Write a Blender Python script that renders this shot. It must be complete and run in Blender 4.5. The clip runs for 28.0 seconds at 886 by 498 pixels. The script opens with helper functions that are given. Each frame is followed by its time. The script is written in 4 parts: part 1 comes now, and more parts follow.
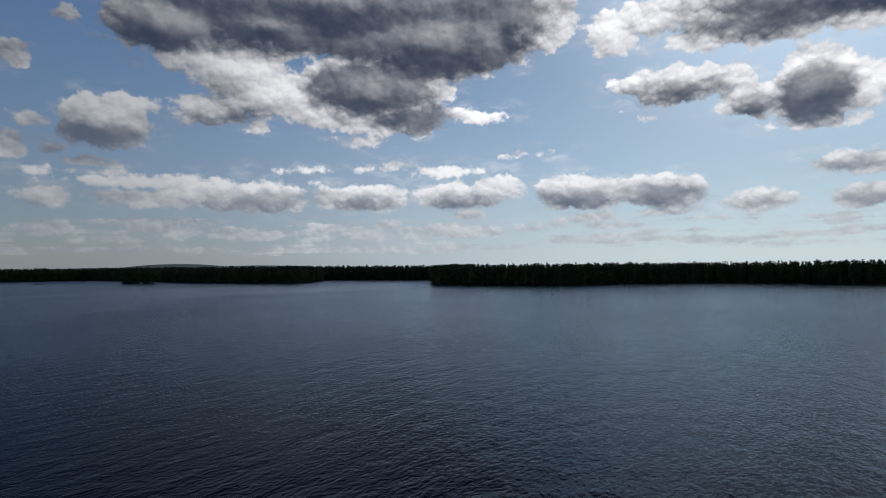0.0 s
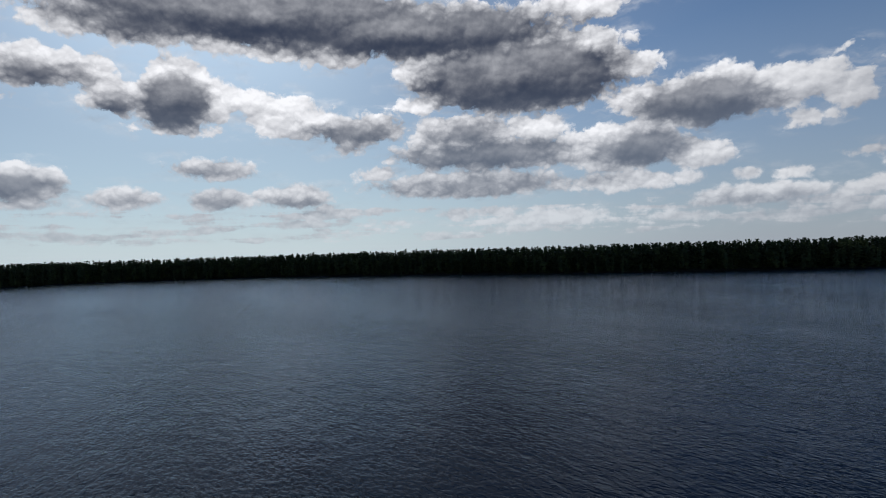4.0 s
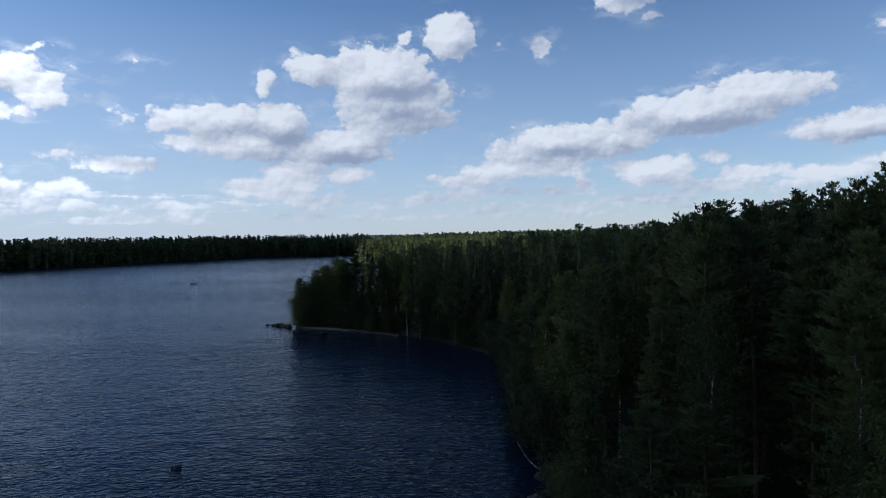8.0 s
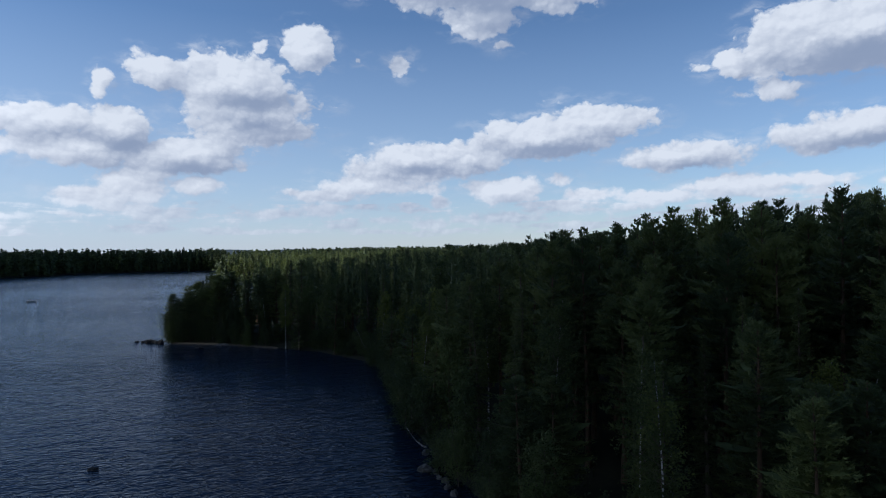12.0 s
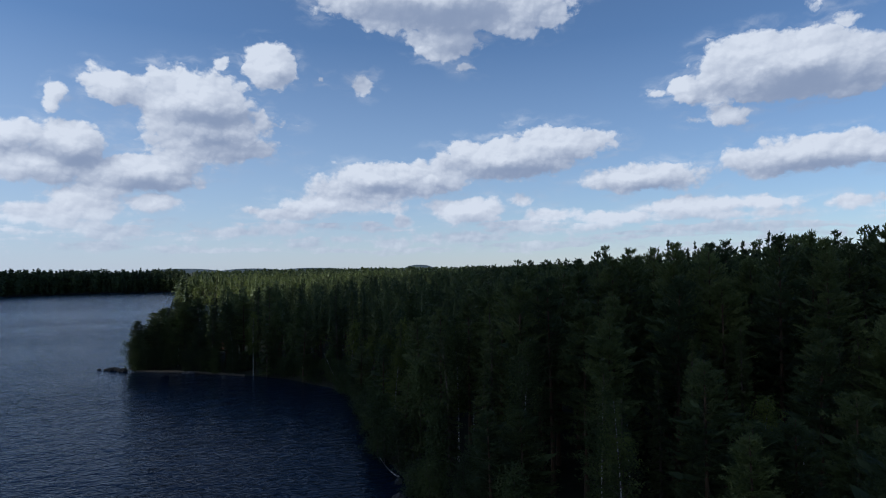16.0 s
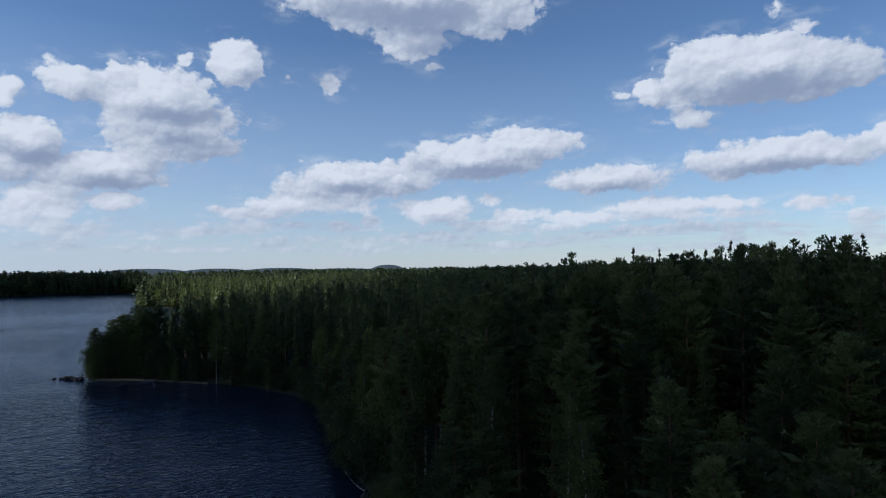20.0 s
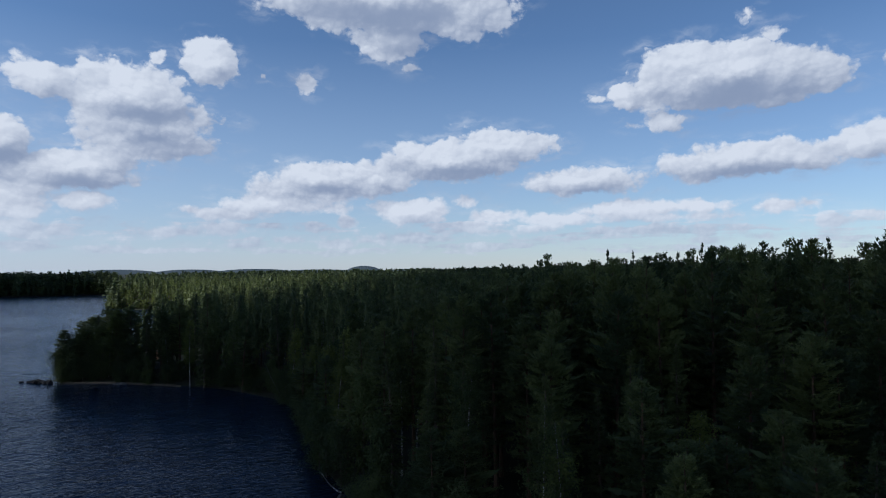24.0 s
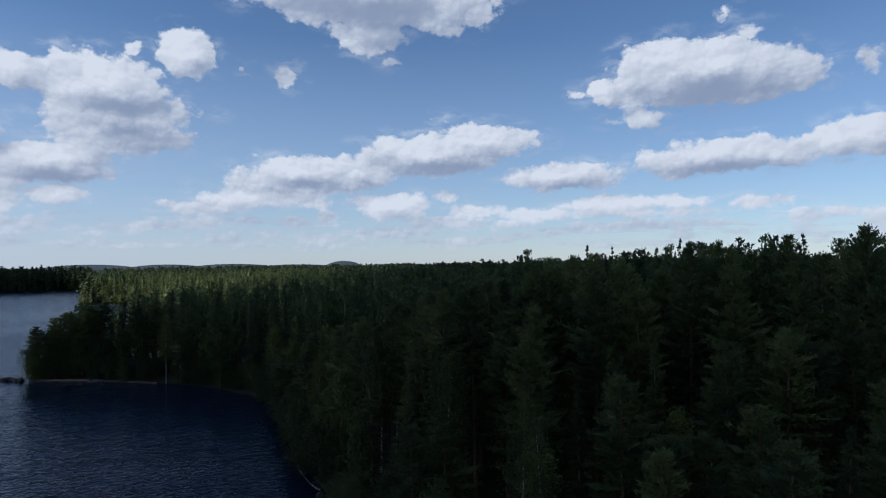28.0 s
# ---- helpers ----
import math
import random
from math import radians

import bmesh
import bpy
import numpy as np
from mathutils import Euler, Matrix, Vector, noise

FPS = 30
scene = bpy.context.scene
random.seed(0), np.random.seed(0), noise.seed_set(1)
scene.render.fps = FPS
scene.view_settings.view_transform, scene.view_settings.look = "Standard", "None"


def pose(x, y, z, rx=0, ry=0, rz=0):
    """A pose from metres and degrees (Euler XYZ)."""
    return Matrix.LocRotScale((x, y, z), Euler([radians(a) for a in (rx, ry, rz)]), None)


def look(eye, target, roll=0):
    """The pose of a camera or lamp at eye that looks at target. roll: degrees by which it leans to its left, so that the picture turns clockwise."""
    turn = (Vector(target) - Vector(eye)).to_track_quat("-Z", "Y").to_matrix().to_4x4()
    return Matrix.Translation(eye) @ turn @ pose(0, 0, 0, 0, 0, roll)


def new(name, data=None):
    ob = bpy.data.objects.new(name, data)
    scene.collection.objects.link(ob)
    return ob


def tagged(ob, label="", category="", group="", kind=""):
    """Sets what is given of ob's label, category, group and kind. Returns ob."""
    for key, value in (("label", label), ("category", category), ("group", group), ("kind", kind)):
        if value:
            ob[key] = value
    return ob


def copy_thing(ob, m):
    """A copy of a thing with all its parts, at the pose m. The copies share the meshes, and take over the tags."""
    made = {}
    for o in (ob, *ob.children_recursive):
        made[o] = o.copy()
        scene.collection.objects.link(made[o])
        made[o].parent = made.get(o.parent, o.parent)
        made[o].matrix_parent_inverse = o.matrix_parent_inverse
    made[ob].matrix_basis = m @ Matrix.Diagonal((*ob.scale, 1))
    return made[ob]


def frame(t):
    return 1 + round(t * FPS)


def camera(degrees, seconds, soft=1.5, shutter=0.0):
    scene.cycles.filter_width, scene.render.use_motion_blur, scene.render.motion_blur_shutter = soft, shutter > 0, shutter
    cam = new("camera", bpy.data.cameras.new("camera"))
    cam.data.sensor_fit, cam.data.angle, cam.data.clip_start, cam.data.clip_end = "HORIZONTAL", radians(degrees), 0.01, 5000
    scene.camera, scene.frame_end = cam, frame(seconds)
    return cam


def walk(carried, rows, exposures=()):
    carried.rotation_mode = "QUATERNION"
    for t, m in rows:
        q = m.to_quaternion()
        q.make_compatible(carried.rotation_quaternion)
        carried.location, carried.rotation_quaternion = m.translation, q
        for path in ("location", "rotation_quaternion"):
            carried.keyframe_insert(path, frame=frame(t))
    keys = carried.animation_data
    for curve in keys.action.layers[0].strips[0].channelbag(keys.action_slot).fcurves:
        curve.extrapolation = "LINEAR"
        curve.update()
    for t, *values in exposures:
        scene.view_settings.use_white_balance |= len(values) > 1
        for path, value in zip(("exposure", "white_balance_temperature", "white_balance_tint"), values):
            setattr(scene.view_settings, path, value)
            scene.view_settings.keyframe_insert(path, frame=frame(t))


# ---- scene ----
# A forest lake seen from a drone: it turns from the open water to the wooded near shore, then draws back and climbs a little.
# z = 0 is the water; +y runs along the wooded shore towards the cape.
cam = camera(71.08, 28.0, soft=1.0)

PATH = [
    (0.0, look((-1.10, 5.16, 20.21), (-68.14, -68.99, 23.06), -0.48)),
    (0.5, look((-1.14, 5.22, 20.18), (-71.33, -65.95, 23.00), -0.54)),
    (1.0, look((-1.18, 5.29, 20.15), (-76.29, -60.68, 22.88), -0.62)),
    (1.5, look((-1.23, 5.35, 20.11), (-82.00, -53.55, 22.67), -0.74)),
    (2.0, look((-1.27, 5.41, 20.07), (-88.37, -43.66, 22.45), -0.90)),
    (2.5, look((-1.30, 5.46, 20.04), (-94.85, -29.80, 22.07), -1.10)),
    (4.5, look((-1.29, 5.49, 20.08), (-97.31, 33.39, 20.27), -1.79)),
    (5.0, look((-1.08, 5.03, 20.13), (-90.54, 49.71, 19.78), -1.70)),
    (5.5, look((-0.83, 4.39, 20.19), (-81.10, 64.03, 19.33), -1.56)),
    (6.0, look((-0.53, 3.59, 20.26), (-68.78, 76.67, 18.86), -1.43)),
    (6.5, look((-0.23, 2.72, 20.33), (-55.97, 85.72, 18.50), -1.35)),
    (7.0, look((-0.02, 1.82, 20.35), (-44.22, 91.50, 18.24), -1.28)),
    (7.5, look((0.04, 0.92, 20.33), (-37.33, 93.65, 18.15), -1.16)),
    (8.0, look((0.02, 0.00, 20.32), (-29.63, 95.48, 18.06), -1.03)),
    (8.5, look((-0.03, -0.95, 20.34), (-22.02, 96.58, 18.05), -0.92)),
    (9.0, look((-0.10, -1.98, 20.38), (-17.39, 96.49, 18.15), -0.85)),
    (9.5, look((-0.21, -3.19, 20.44), (-15.10, 95.68, 18.42), -0.79)),
    (10.0, look((-0.36, -4.59, 20.50), (-13.38, 94.54, 18.76), -0.72)),
    (10.5, look((-0.55, -6.19, 20.57), (-11.59, 93.19, 19.17), -0.66)),
    (11.0, look((-0.79, -7.98, 20.63), (-10.23, 91.57, 19.62), -0.60)),
    (11.5, look((-1.05, -9.86, 20.70), (-9.24, 89.80, 20.18), -0.55)),
    (12.0, look((-1.31, -11.67, 20.82), (-8.54, 88.06, 20.82), -0.50)),
    (12.5, look((-1.54, -13.28, 20.99), (-7.77, 86.52, 21.55), -0.44)),
    (14.5, look((-2.10, -15.20, 22.14), (-5.17, 84.72, 24.65), -0.37)),
    (15.0, look((-2.16, -15.25, 22.32), (-4.51, 84.68, 25.18), -0.35)),
    (15.5, look((-2.19, -15.23, 22.50), (-3.97, 84.71, 25.49), -0.36)),
    (16.0, look((-2.19, -15.14, 22.67), (-3.34, 84.81, 25.74), -0.36)),
    (16.5, look((-2.15, -15.01, 22.83), (-2.75, 84.94, 25.98), -0.37)),
    (17.0, look((-2.11, -14.88, 22.98), (-2.11, 85.07, 26.03), -0.38)),
    (17.5, look((-2.07, -14.77, 23.13), (-1.51, 85.18, 26.20), -0.39)),
    (18.0, look((-2.04, -14.67, 23.30), (-0.94, 85.28, 26.29), -0.39)),
    (18.5, look((-2.02, -14.59, 23.47), (-0.40, 85.35, 26.51), -0.38)),
    (19.0, look((-2.00, -14.54, 23.64), (0.11, 85.40, 26.68), -0.37)),
    (19.5, look((-1.99, -14.52, 23.77), (1.34, 85.38, 26.78), -0.38)),
    (20.0, look((-2.00, -14.56, 23.85), (1.92, 85.32, 26.85), -0.39)),
    (20.5, look((-2.03, -14.66, 23.90), (2.34, 85.20, 26.93), -0.38)),
    (21.0, look((-2.06, -14.77, 23.93), (2.80, 85.07, 26.96), -0.36)),
    (21.5, look((-2.08, -14.86, 23.94), (3.21, 84.95, 27.02), -0.35)),
    (23.5, look((-2.10, -14.95, 23.90), (5.03, 84.74, 27.08), -0.32)),
    (24.0, look((-2.09, -14.88, 23.90), (5.62, 84.78, 27.08), -0.31)),
    (24.5, look((-2.07, -14.78, 23.90), (5.99, 84.85, 27.02), -0.31)),
    (25.0, look((-2.03, -14.68, 23.91), (6.40, 84.92, 26.92), -0.31)),
    (25.5, look((-2.00, -14.59, 23.91), (6.94, 84.97, 26.80), -0.31)),
    (26.0, look((-1.99, -14.53, 23.91), (7.35, 85.00, 26.72), -0.31)),
    (26.5, look((-1.99, -14.50, 23.92), (7.74, 84.98, 26.59), -0.31)),
    (27.0, look((-2.01, -14.51, 23.93), (8.10, 84.94, 26.47), -0.31)),
    (27.5, look((-2.03, -14.53, 23.95), (8.43, 84.89, 26.41), -0.31)),
    (28.0, look((-2.04, -14.55, 23.96), (8.83, 84.83, 26.32), -0.30)),
]

# The camera meters the bright water side lower, and opens up as it turns to the woods.
EXPOSURES = [(0.0, -0.63, 6100, 10), (2.5, -0.72, 6150, 10), (5.0, -0.58, 5950, 10), (6.0, -0.32, 5800, 10), (6.6, -0.12, 5600, 10), (8.0, 0.04, 5600, 10), (11.0, 0.06, 5600, 10), (15.0, -0.03, 5550, 10), (28.0, -0.04, 5550, 10)]
walk(cam, PATH, exposures=EXPOSURES)

# ---------------------------------------------------------------- light
SUN_AZ, SUN_EL = 105.0, 38.0          # degrees to the left of +y, degrees up
SUN_WAY = Vector((-math.sin(radians(SUN_AZ)) * math.cos(radians(SUN_EL)),
                  math.cos(radians(SUN_AZ)) * math.cos(radians(SUN_EL)), math.sin(radians(SUN_EL))))
sun_data = bpy.data.lights.new("sun", "SUN")
sun_data.energy, sun_data.angle, sun_data.color = 5.0, radians(0.53), (1.0, 0.93, 0.82)
sun = new("sun", sun_data)
sun.matrix_world = look(SUN_WAY * 100, (0, 0, 0))

# Cumulus banks of the sky: (degrees left of +y, degrees up, half width, half height)
FAR_BANK_SKY_A = [
    (147.3, 23.3, 16.5, 3.12), (139.0, 20.3, 8.9, 3.28), (161.8, 20.2, 4.9, 2.37), (153.4, 21.1, 5.9, 2.68), (156.3, 16.8, 4.3, 1.85), (153.4, 15.3, 4.4, 1.90),
    (148.9, 14.3, 3.5, 1.70), (160.4, 17.7, 3.6, 1.12), (144.3, 15.9, 6.0, 3.41), (140.1, 13.5, 3.1, 1.50), (138.5, 16.2, 2.1, 1.22), (135.4, 13.7, 3.4, 0.79),
    (129.5, 21.7, 4.1, 2.50), (166.6, 11.9, 3.6, 2.00), (164.3, 13.5, 2.1, 0.90), (158.1, 13.6, 3.5, 1.26), (154.6, 12.4, 1.3, 0.68), (170.8, 5.8, 2.0, 0.87),
    (163.9, 7.2, 5.5, 0.65), (157.2, 6.4, 5.1, 1.27), (153.4, 6.2, 3.2, 1.20), (145.3, 6.4, 4.1, 1.23), (136.5, 6.5, 3.9, 1.25), (132.8, 7.1, 2.6, 1.03),
]
FAR_BANK_SKY_B = [
    (125.2, 6.6, 4.0, 1.52), (118.4, 6.6, 3.5, 1.37), (117.3, 15.3, 4.8, 1.52), (113.3, 15.3, 2.2, 1.25), (111.2, 13.5, 2.5, 1.56), (106.7, 14.0, 2.9, 2.64),
    (103.7, 13.5, 2.0, 1.66), (106.4, 11.3, 3.4, 0.69), (122.2, 20.0, 2.2, 1.81), (119.1, 20.9, 5.7, 1.32), (108.2, 19.3, 10.3, 1.64), (104.6, 8.0, 2.8, 0.86),
    (110.9, 5.3, 2.9, 0.83), (103.6, 5.2, 2.1, 0.86),
]
WEST_BANK_SKY_A = [
    (86.7, 19.9, 14.4, 2.12), (94.9, 18.6, 7.6, 1.40), (93.0, 18.0, 3.9, 1.44), (70.3, 21.1, 4.1, 1.35), (76.0, 15.9, 9.4, 3.06), (69.9, 17.6, 3.6, 1.64),
    (65.3, 15.7, 1.6, 1.06), (84.5, 16.3, 2.7, 2.02), (95.4, 12.3, 4.1, 1.27), (91.2, 11.4, 4.3, 1.42), (97.2, 13.2, 2.2, 1.24), (81.5, 10.9, 4.7, 1.67),
    (74.7, 11.1, 3.0, 1.23), (79.2, 9.1, 8.2, 1.56), (85.1, 13.6, 2.7, 0.92), (81.2, 6.3, 8.9, 1.18), (67.6, 9.0, 5.2, 2.02), (66.6, 5.9, 5.7, 0.83),
    (60.8, 7.8, 2.6, 1.27), (59.6, 12.6, 8.0, 2.07), (55.5, 12.8, 7.1, 1.47), (50.0, 11.7, 2.0, 1.21), (52.5, 9.9, 2.0, 0.79), (62.3, 10.9, 4.7, 0.91),
]
WEST_BANK_SKY_B = [
    (56.3, 4.2, 4.6, 0.82), (96.7, 5.6, 2.7, 1.04), (73.4, 3.0, 5.5, 0.72), (100.8, 20.9, 15.8, 2.49), (101.9, 18.0, 9.6, 0.85), (101.0, 13.9, 3.0, 1.21),
    (97.0, 12.1, 3.9, 1.45), (103.1, 7.8, 2.8, 0.91), (102.7, 5.3, 2.3, 0.82), (97.2, 5.5, 3.4, 0.70), (36.9, 10.2, 6.5, 1.25), (33.9, 8.3, 4.7, 1.42),
    (40.1, 8.2, 1.8, 0.71),
]
FOREST_SKY_A = [
    (9.3, 23.0, 3.0, 1.11), (1.0, 23.6, 10.4, 2.60), (-6.4, 22.6, 4.7, 1.91), (0.2, 20.2, 3.1, 1.60), (16.3, 17.6, 2.4, 1.92), (28.7, 14.9, 2.2, 1.44),
    (25.3, 16.0, 1.7, 1.04), (32.9, 13.5, 0.8, 1.15), (22.5, 13.9, 4.1, 2.72), (21.6, 12.4, 4.9, 1.84), (20.3, 10.4, 4.4, 1.27), (17.1, 13.2, 1.0, 0.95),
    (23.8, 10.6, 2.5, 1.15), (26.6, 8.1, 4.6, 1.54), (24.2, 9.0, 2.5, 1.15), (31.8, 9.9, 2.7, 1.91), (32.7, 7.7, 2.1, 1.06), (31.2, 6.0, 2.9, 0.78),
    (26.2, 5.7, 2.4, 0.78), (30.8, 4.8, 2.9, 0.87), (31.9, 3.6, 2.1, 0.52), (-5.2, 10.0, 5.8, 1.84), (-9.9, 11.2, 4.5, 1.51), (-12.8, 11.4, 1.9, 0.90),
]
FOREST_SKY_B = [
    (6.2, 8.2, 5.1, 1.43), (9.3, 7.4, 3.5, 1.11), (2.6, 7.5, 3.1, 1.03), (11.3, 6.0, 4.0, 0.91), (7.8, 5.6, 3.8, 0.56), (-1.5, 5.4, 3.4, 1.14),
    (-17.2, 7.7, 4.9, 1.10), (-18.9, 8.2, 2.9, 0.74), (-14.9, 4.4, 3.7, 0.61), (-20.8, 5.2, 4.2, 0.79), (-26.6, 5.3, 3.3, 0.52), (-24.0, 4.4, 5.9, 0.39),
    (-29.0, 15.8, 6.7, 2.54), (-26.0, 17.3, 3.8, 1.59), (-32.6, 15.1, 4.9, 2.04), (-35.7, 15.0, 2.9, 1.40), (-20.9, 14.9, 1.8, 1.12), (-24.6, 12.7, 1.9, 1.02),
    (-23.2, 14.2, 2.1, 0.93), (-30.1, 9.0, 6.1, 1.36), (-27.1, 8.5, 3.2, 1.12), (-34.4, 8.8, 3.0, 1.04), (-38.8, 9.3, 2.8, 1.29), (-41.0, 9.7, 2.5, 1.51),
]
FOREST_SKY_C = [
    (-43.7, 9.2, 2.3, 1.38),
]
FAR_BANK_PUFFS = [
    (171.4, 11.7, 1.3, 0.67), (170.6, 9.4, 1.0, 0.61), (173.0, 9.5, 1.1, 1.09), (172.9, 16.3, 1.1, 1.12), (169.6, 19.6, 1.2, 0.56), (166.8, 18.4, 0.6, 0.38),
    (168.0, 8.7, 2.4, 0.54), (145.3, 9.1, 3.1, 0.31), (138.0, 8.8, 3.7, 0.52), (142.2, 9.3, 1.8, 0.41), (119.2, 13.0, 1.7, 0.29), (145.3, 11.5, 2.6, 0.50),
    (130.5, 10.0, 2.6, 0.41),
]
FAR_BANK_STRANDS = [
    (159.5, 7.6, 9.0, 0.43), (168.7, 7.9, 5.0, 0.44), (160.4, 6.0, 8.9, 0.96), (145.3, 6.3, 4.1, 1.13), (136.0, 6.4, 4.7, 1.14), (125.2, 6.4, 4.5, 1.21),
    (117.5, 6.1, 3.2, 1.26), (110.9, 5.5, 2.9, 0.83), (149.4, 8.8, 4.0, 0.35), (142.2, 9.1, 2.3, 0.51), (137.0, 8.7, 2.4, 0.46), (124.7, 4.3, 2.7, 0.51),
    (117.5, 4.7, 3.2, 0.49), (122.3, 3.5, 3.4, 0.40), (135.5, 4.7, 1.8, 0.57), (143.3, 3.8, 1.7, 0.57), (144.8, 2.9, 3.2, 0.52), (137.0, 3.5, 2.4, 0.52),
    (154.8, 2.9, 1.3, 0.40), (160.4, 3.0, 2.6, 0.48), (165.9, 2.5, 3.3, 0.37), (170.6, 3.3, 2.5, 0.57), (149.9, 2.5, 1.8, 0.31), (129.8, 3.4, 1.5, 0.36),
]
WEST_BANK_PUFFS = [
    (92.4, 9.8, 2.0, 0.53), (89.2, 7.4, 2.1, 0.65), (64.0, 21.4, 3.1, 0.63), (49.9, 14.7, 0.9, 0.47), (43.2, 14.6, 0.9, 0.27), (47.1, 11.5, 0.8, 0.29),
    (48.9, 6.9, 1.1, 0.40), (44.8, 6.3, 3.0, 0.58), (53.7, 5.7, 1.5, 0.50), (57.0, 5.9, 1.1, 0.46), (48.7, 4.4, 1.5, 0.65), (47.8, 2.7, 2.4, 0.40),
    (82.4, 3.5, 1.3, 0.64), (94.3, 4.5, 0.9, 0.35), (92.6, 3.2, 0.8, 0.31),
]
WEST_BANK_STRANDS = [
    (72.9, 3.0, 5.6, 0.82), (62.5, 2.7, 3.6, 0.52), (56.3, 4.0, 4.6, 0.82), (49.2, 4.2, 2.0, 0.70), (54.2, 5.7, 1.7, 0.51), (57.2, 5.9, 1.2, 0.41),
    (44.4, 6.2, 2.8, 0.58), (48.9, 7.0, 1.1, 0.40), (40.4, 2.9, 3.1, 0.43), (33.2, 4.4, 3.5, 0.98), (30.9, 5.5, 2.6, 1.13), (49.7, 2.7, 3.4, 0.40),
    (88.0, 2.9, 1.7, 0.24), (92.6, 3.2, 0.8, 0.27), (96.7, 6.0, 2.6, 0.78), (94.3, 4.5, 0.8, 0.36),
]
FOREST_PUFFS_A = [
    (-1.6, 17.9, 0.9, 0.43), (8.0, 16.6, 1.2, 0.86), (30.0, 16.2, 0.5, 0.33), (14.7, 5.0, 2.9, 0.60), (17.5, 5.2, 1.2, 0.34), (15.2, 3.7, 2.4, 0.40),
    (18.4, 3.2, 3.2, 0.39), (13.2, 2.2, 1.9, 0.30), (9.3, 2.7, 1.8, 0.36), (5.2, 2.3, 1.8, 0.41), (2.6, 2.6, 1.3, 0.31), (-1.3, 2.9, 2.6, 0.52),
    (-6.5, 6.1, 1.1, 0.52), (4.3, 4.3, 0.8, 0.52), (-4.2, 4.7, 0.7, 0.36), (-9.6, 4.7, 2.1, 0.57), (-9.3, 3.4, 2.6, 0.41), (-12.7, 3.7, 1.8, 0.31),
    (-15.6, 2.6, 0.6, 0.30), (-27.5, 2.3, 1.5, 0.33), (-31.6, 2.5, 1.0, 0.32), (-33.0, 5.0, 1.9, 0.54), (-35.1, 5.1, 0.7, 0.35), (-36.7, 3.7, 1.0, 0.47),
]
FOREST_PUFFS_B = [
    (-23.9, 1.6, 0.8, 0.24), (-19.8, 1.8, 0.7, 0.20), (-19.0, 14.9, 1.0, 0.52), (-21.7, 12.5, 0.8, 0.43), (-32.9, 18.2, 1.4, 0.70), (-31.0, 20.3, 0.7, 0.49),
    (-6.3, 13.2, 0.9, 0.30), (20.5, 17.5, 0.6, 0.62), (11.4, 16.7, 0.4, 0.47), (15.2, 12.7, 1.1, 0.38), (29.3, 1.8, 2.7, 0.27), (23.7, 1.8, 2.5, 0.23),
    (-41.1, 15.0, 0.9, 0.81), (-41.4, 3.6, 0.7, 0.34), (-41.2, 2.5, 0.9, 0.38), (-37.2, 3.6, 1.7, 0.40), (-25.2, 8.1, 1.2, 0.34),
]
# High banks above the view, added to darken the sky that the water mirrors.
HIGH_BANK_SKY = [(148.0, 35.0, 30.0, 10.0), (172.0, 42.0, 30.0, 15.0)]
HIGH_BANK_SHADE = [(148.0, 35.0, 31.0, 11.0), (172.0, 42.0, 32.0, 17.0)]
FOREST_JOINS = [(1.5, 8.4, 3.0, 1.34), (6.8, 6.7, 4.8, 0.72), (23.3, 9.8, 3.2, 1.29), (26.7, 15.5, 1.6, 0.86), (29.0, 7.1, 3.4, 1.06)]
CLOUD_BANKS = HIGH_BANK_SKY + FAR_BANK_SKY_A + FAR_BANK_SKY_B + WEST_BANK_SKY_A + WEST_BANK_SKY_B + FOREST_SKY_A + FOREST_SKY_B + FOREST_SKY_C + FOREST_JOINS
CLOUD_PUFFS = FAR_BANK_PUFFS + WEST_BANK_PUFFS + FOREST_PUFFS_A + FOREST_PUFFS_B
CLOUD_STRANDS = FAR_BANK_STRANDS + WEST_BANK_STRANDS
# The thick, grey middles and bases of the same banks
FAR_BANK_SHADE = [
    (146.3, 22.5, 16.6, 3.38), (137.4, 19.4, 6.3, 2.13), (161.8, 20.0, 4.4, 1.50), (144.3, 16.2, 5.2, 2.18), (140.6, 13.5, 3.1, 1.09), (166.4, 11.0, 3.0, 0.89),
    (157.2, 13.2, 1.9, 0.57), (116.9, 14.8, 3.2, 0.74), (106.7, 13.3, 2.3, 1.93), (108.2, 19.5, 6.0, 1.03), (110.8, 13.0, 1.5, 0.89), (153.9, 6.0, 3.9, 0.80),
    (170.8, 5.5, 1.7, 0.44), (145.3, 6.0, 2.6, 0.62), (136.5, 6.0, 2.6, 0.62), (125.7, 6.0, 3.5, 0.81), (118.4, 6.1, 3.0, 0.88), (104.6, 7.8, 2.2, 0.43),
    (103.6, 5.0, 1.6, 0.43), (110.5, 5.1, 1.6, 0.37),
]
WEST_BANK_SHADE = [
    (98.3, 20.9, 14.6, 2.01), (103.2, 7.6, 2.0, 0.46), (86.7, 19.6, 13.1, 1.92), (76.0, 15.6, 8.2, 2.60), (91.2, 11.2, 3.7, 0.89), (79.2, 8.8, 7.2, 1.08),
    (81.2, 6.1, 8.0, 0.64), (60.7, 12.1, 4.7, 1.74), (65.5, 8.7, 3.6, 1.27), (81.0, 10.9, 2.8, 0.96), (56.3, 3.9, 3.1, 0.36), (96.4, 5.0, 1.8, 0.44),
]
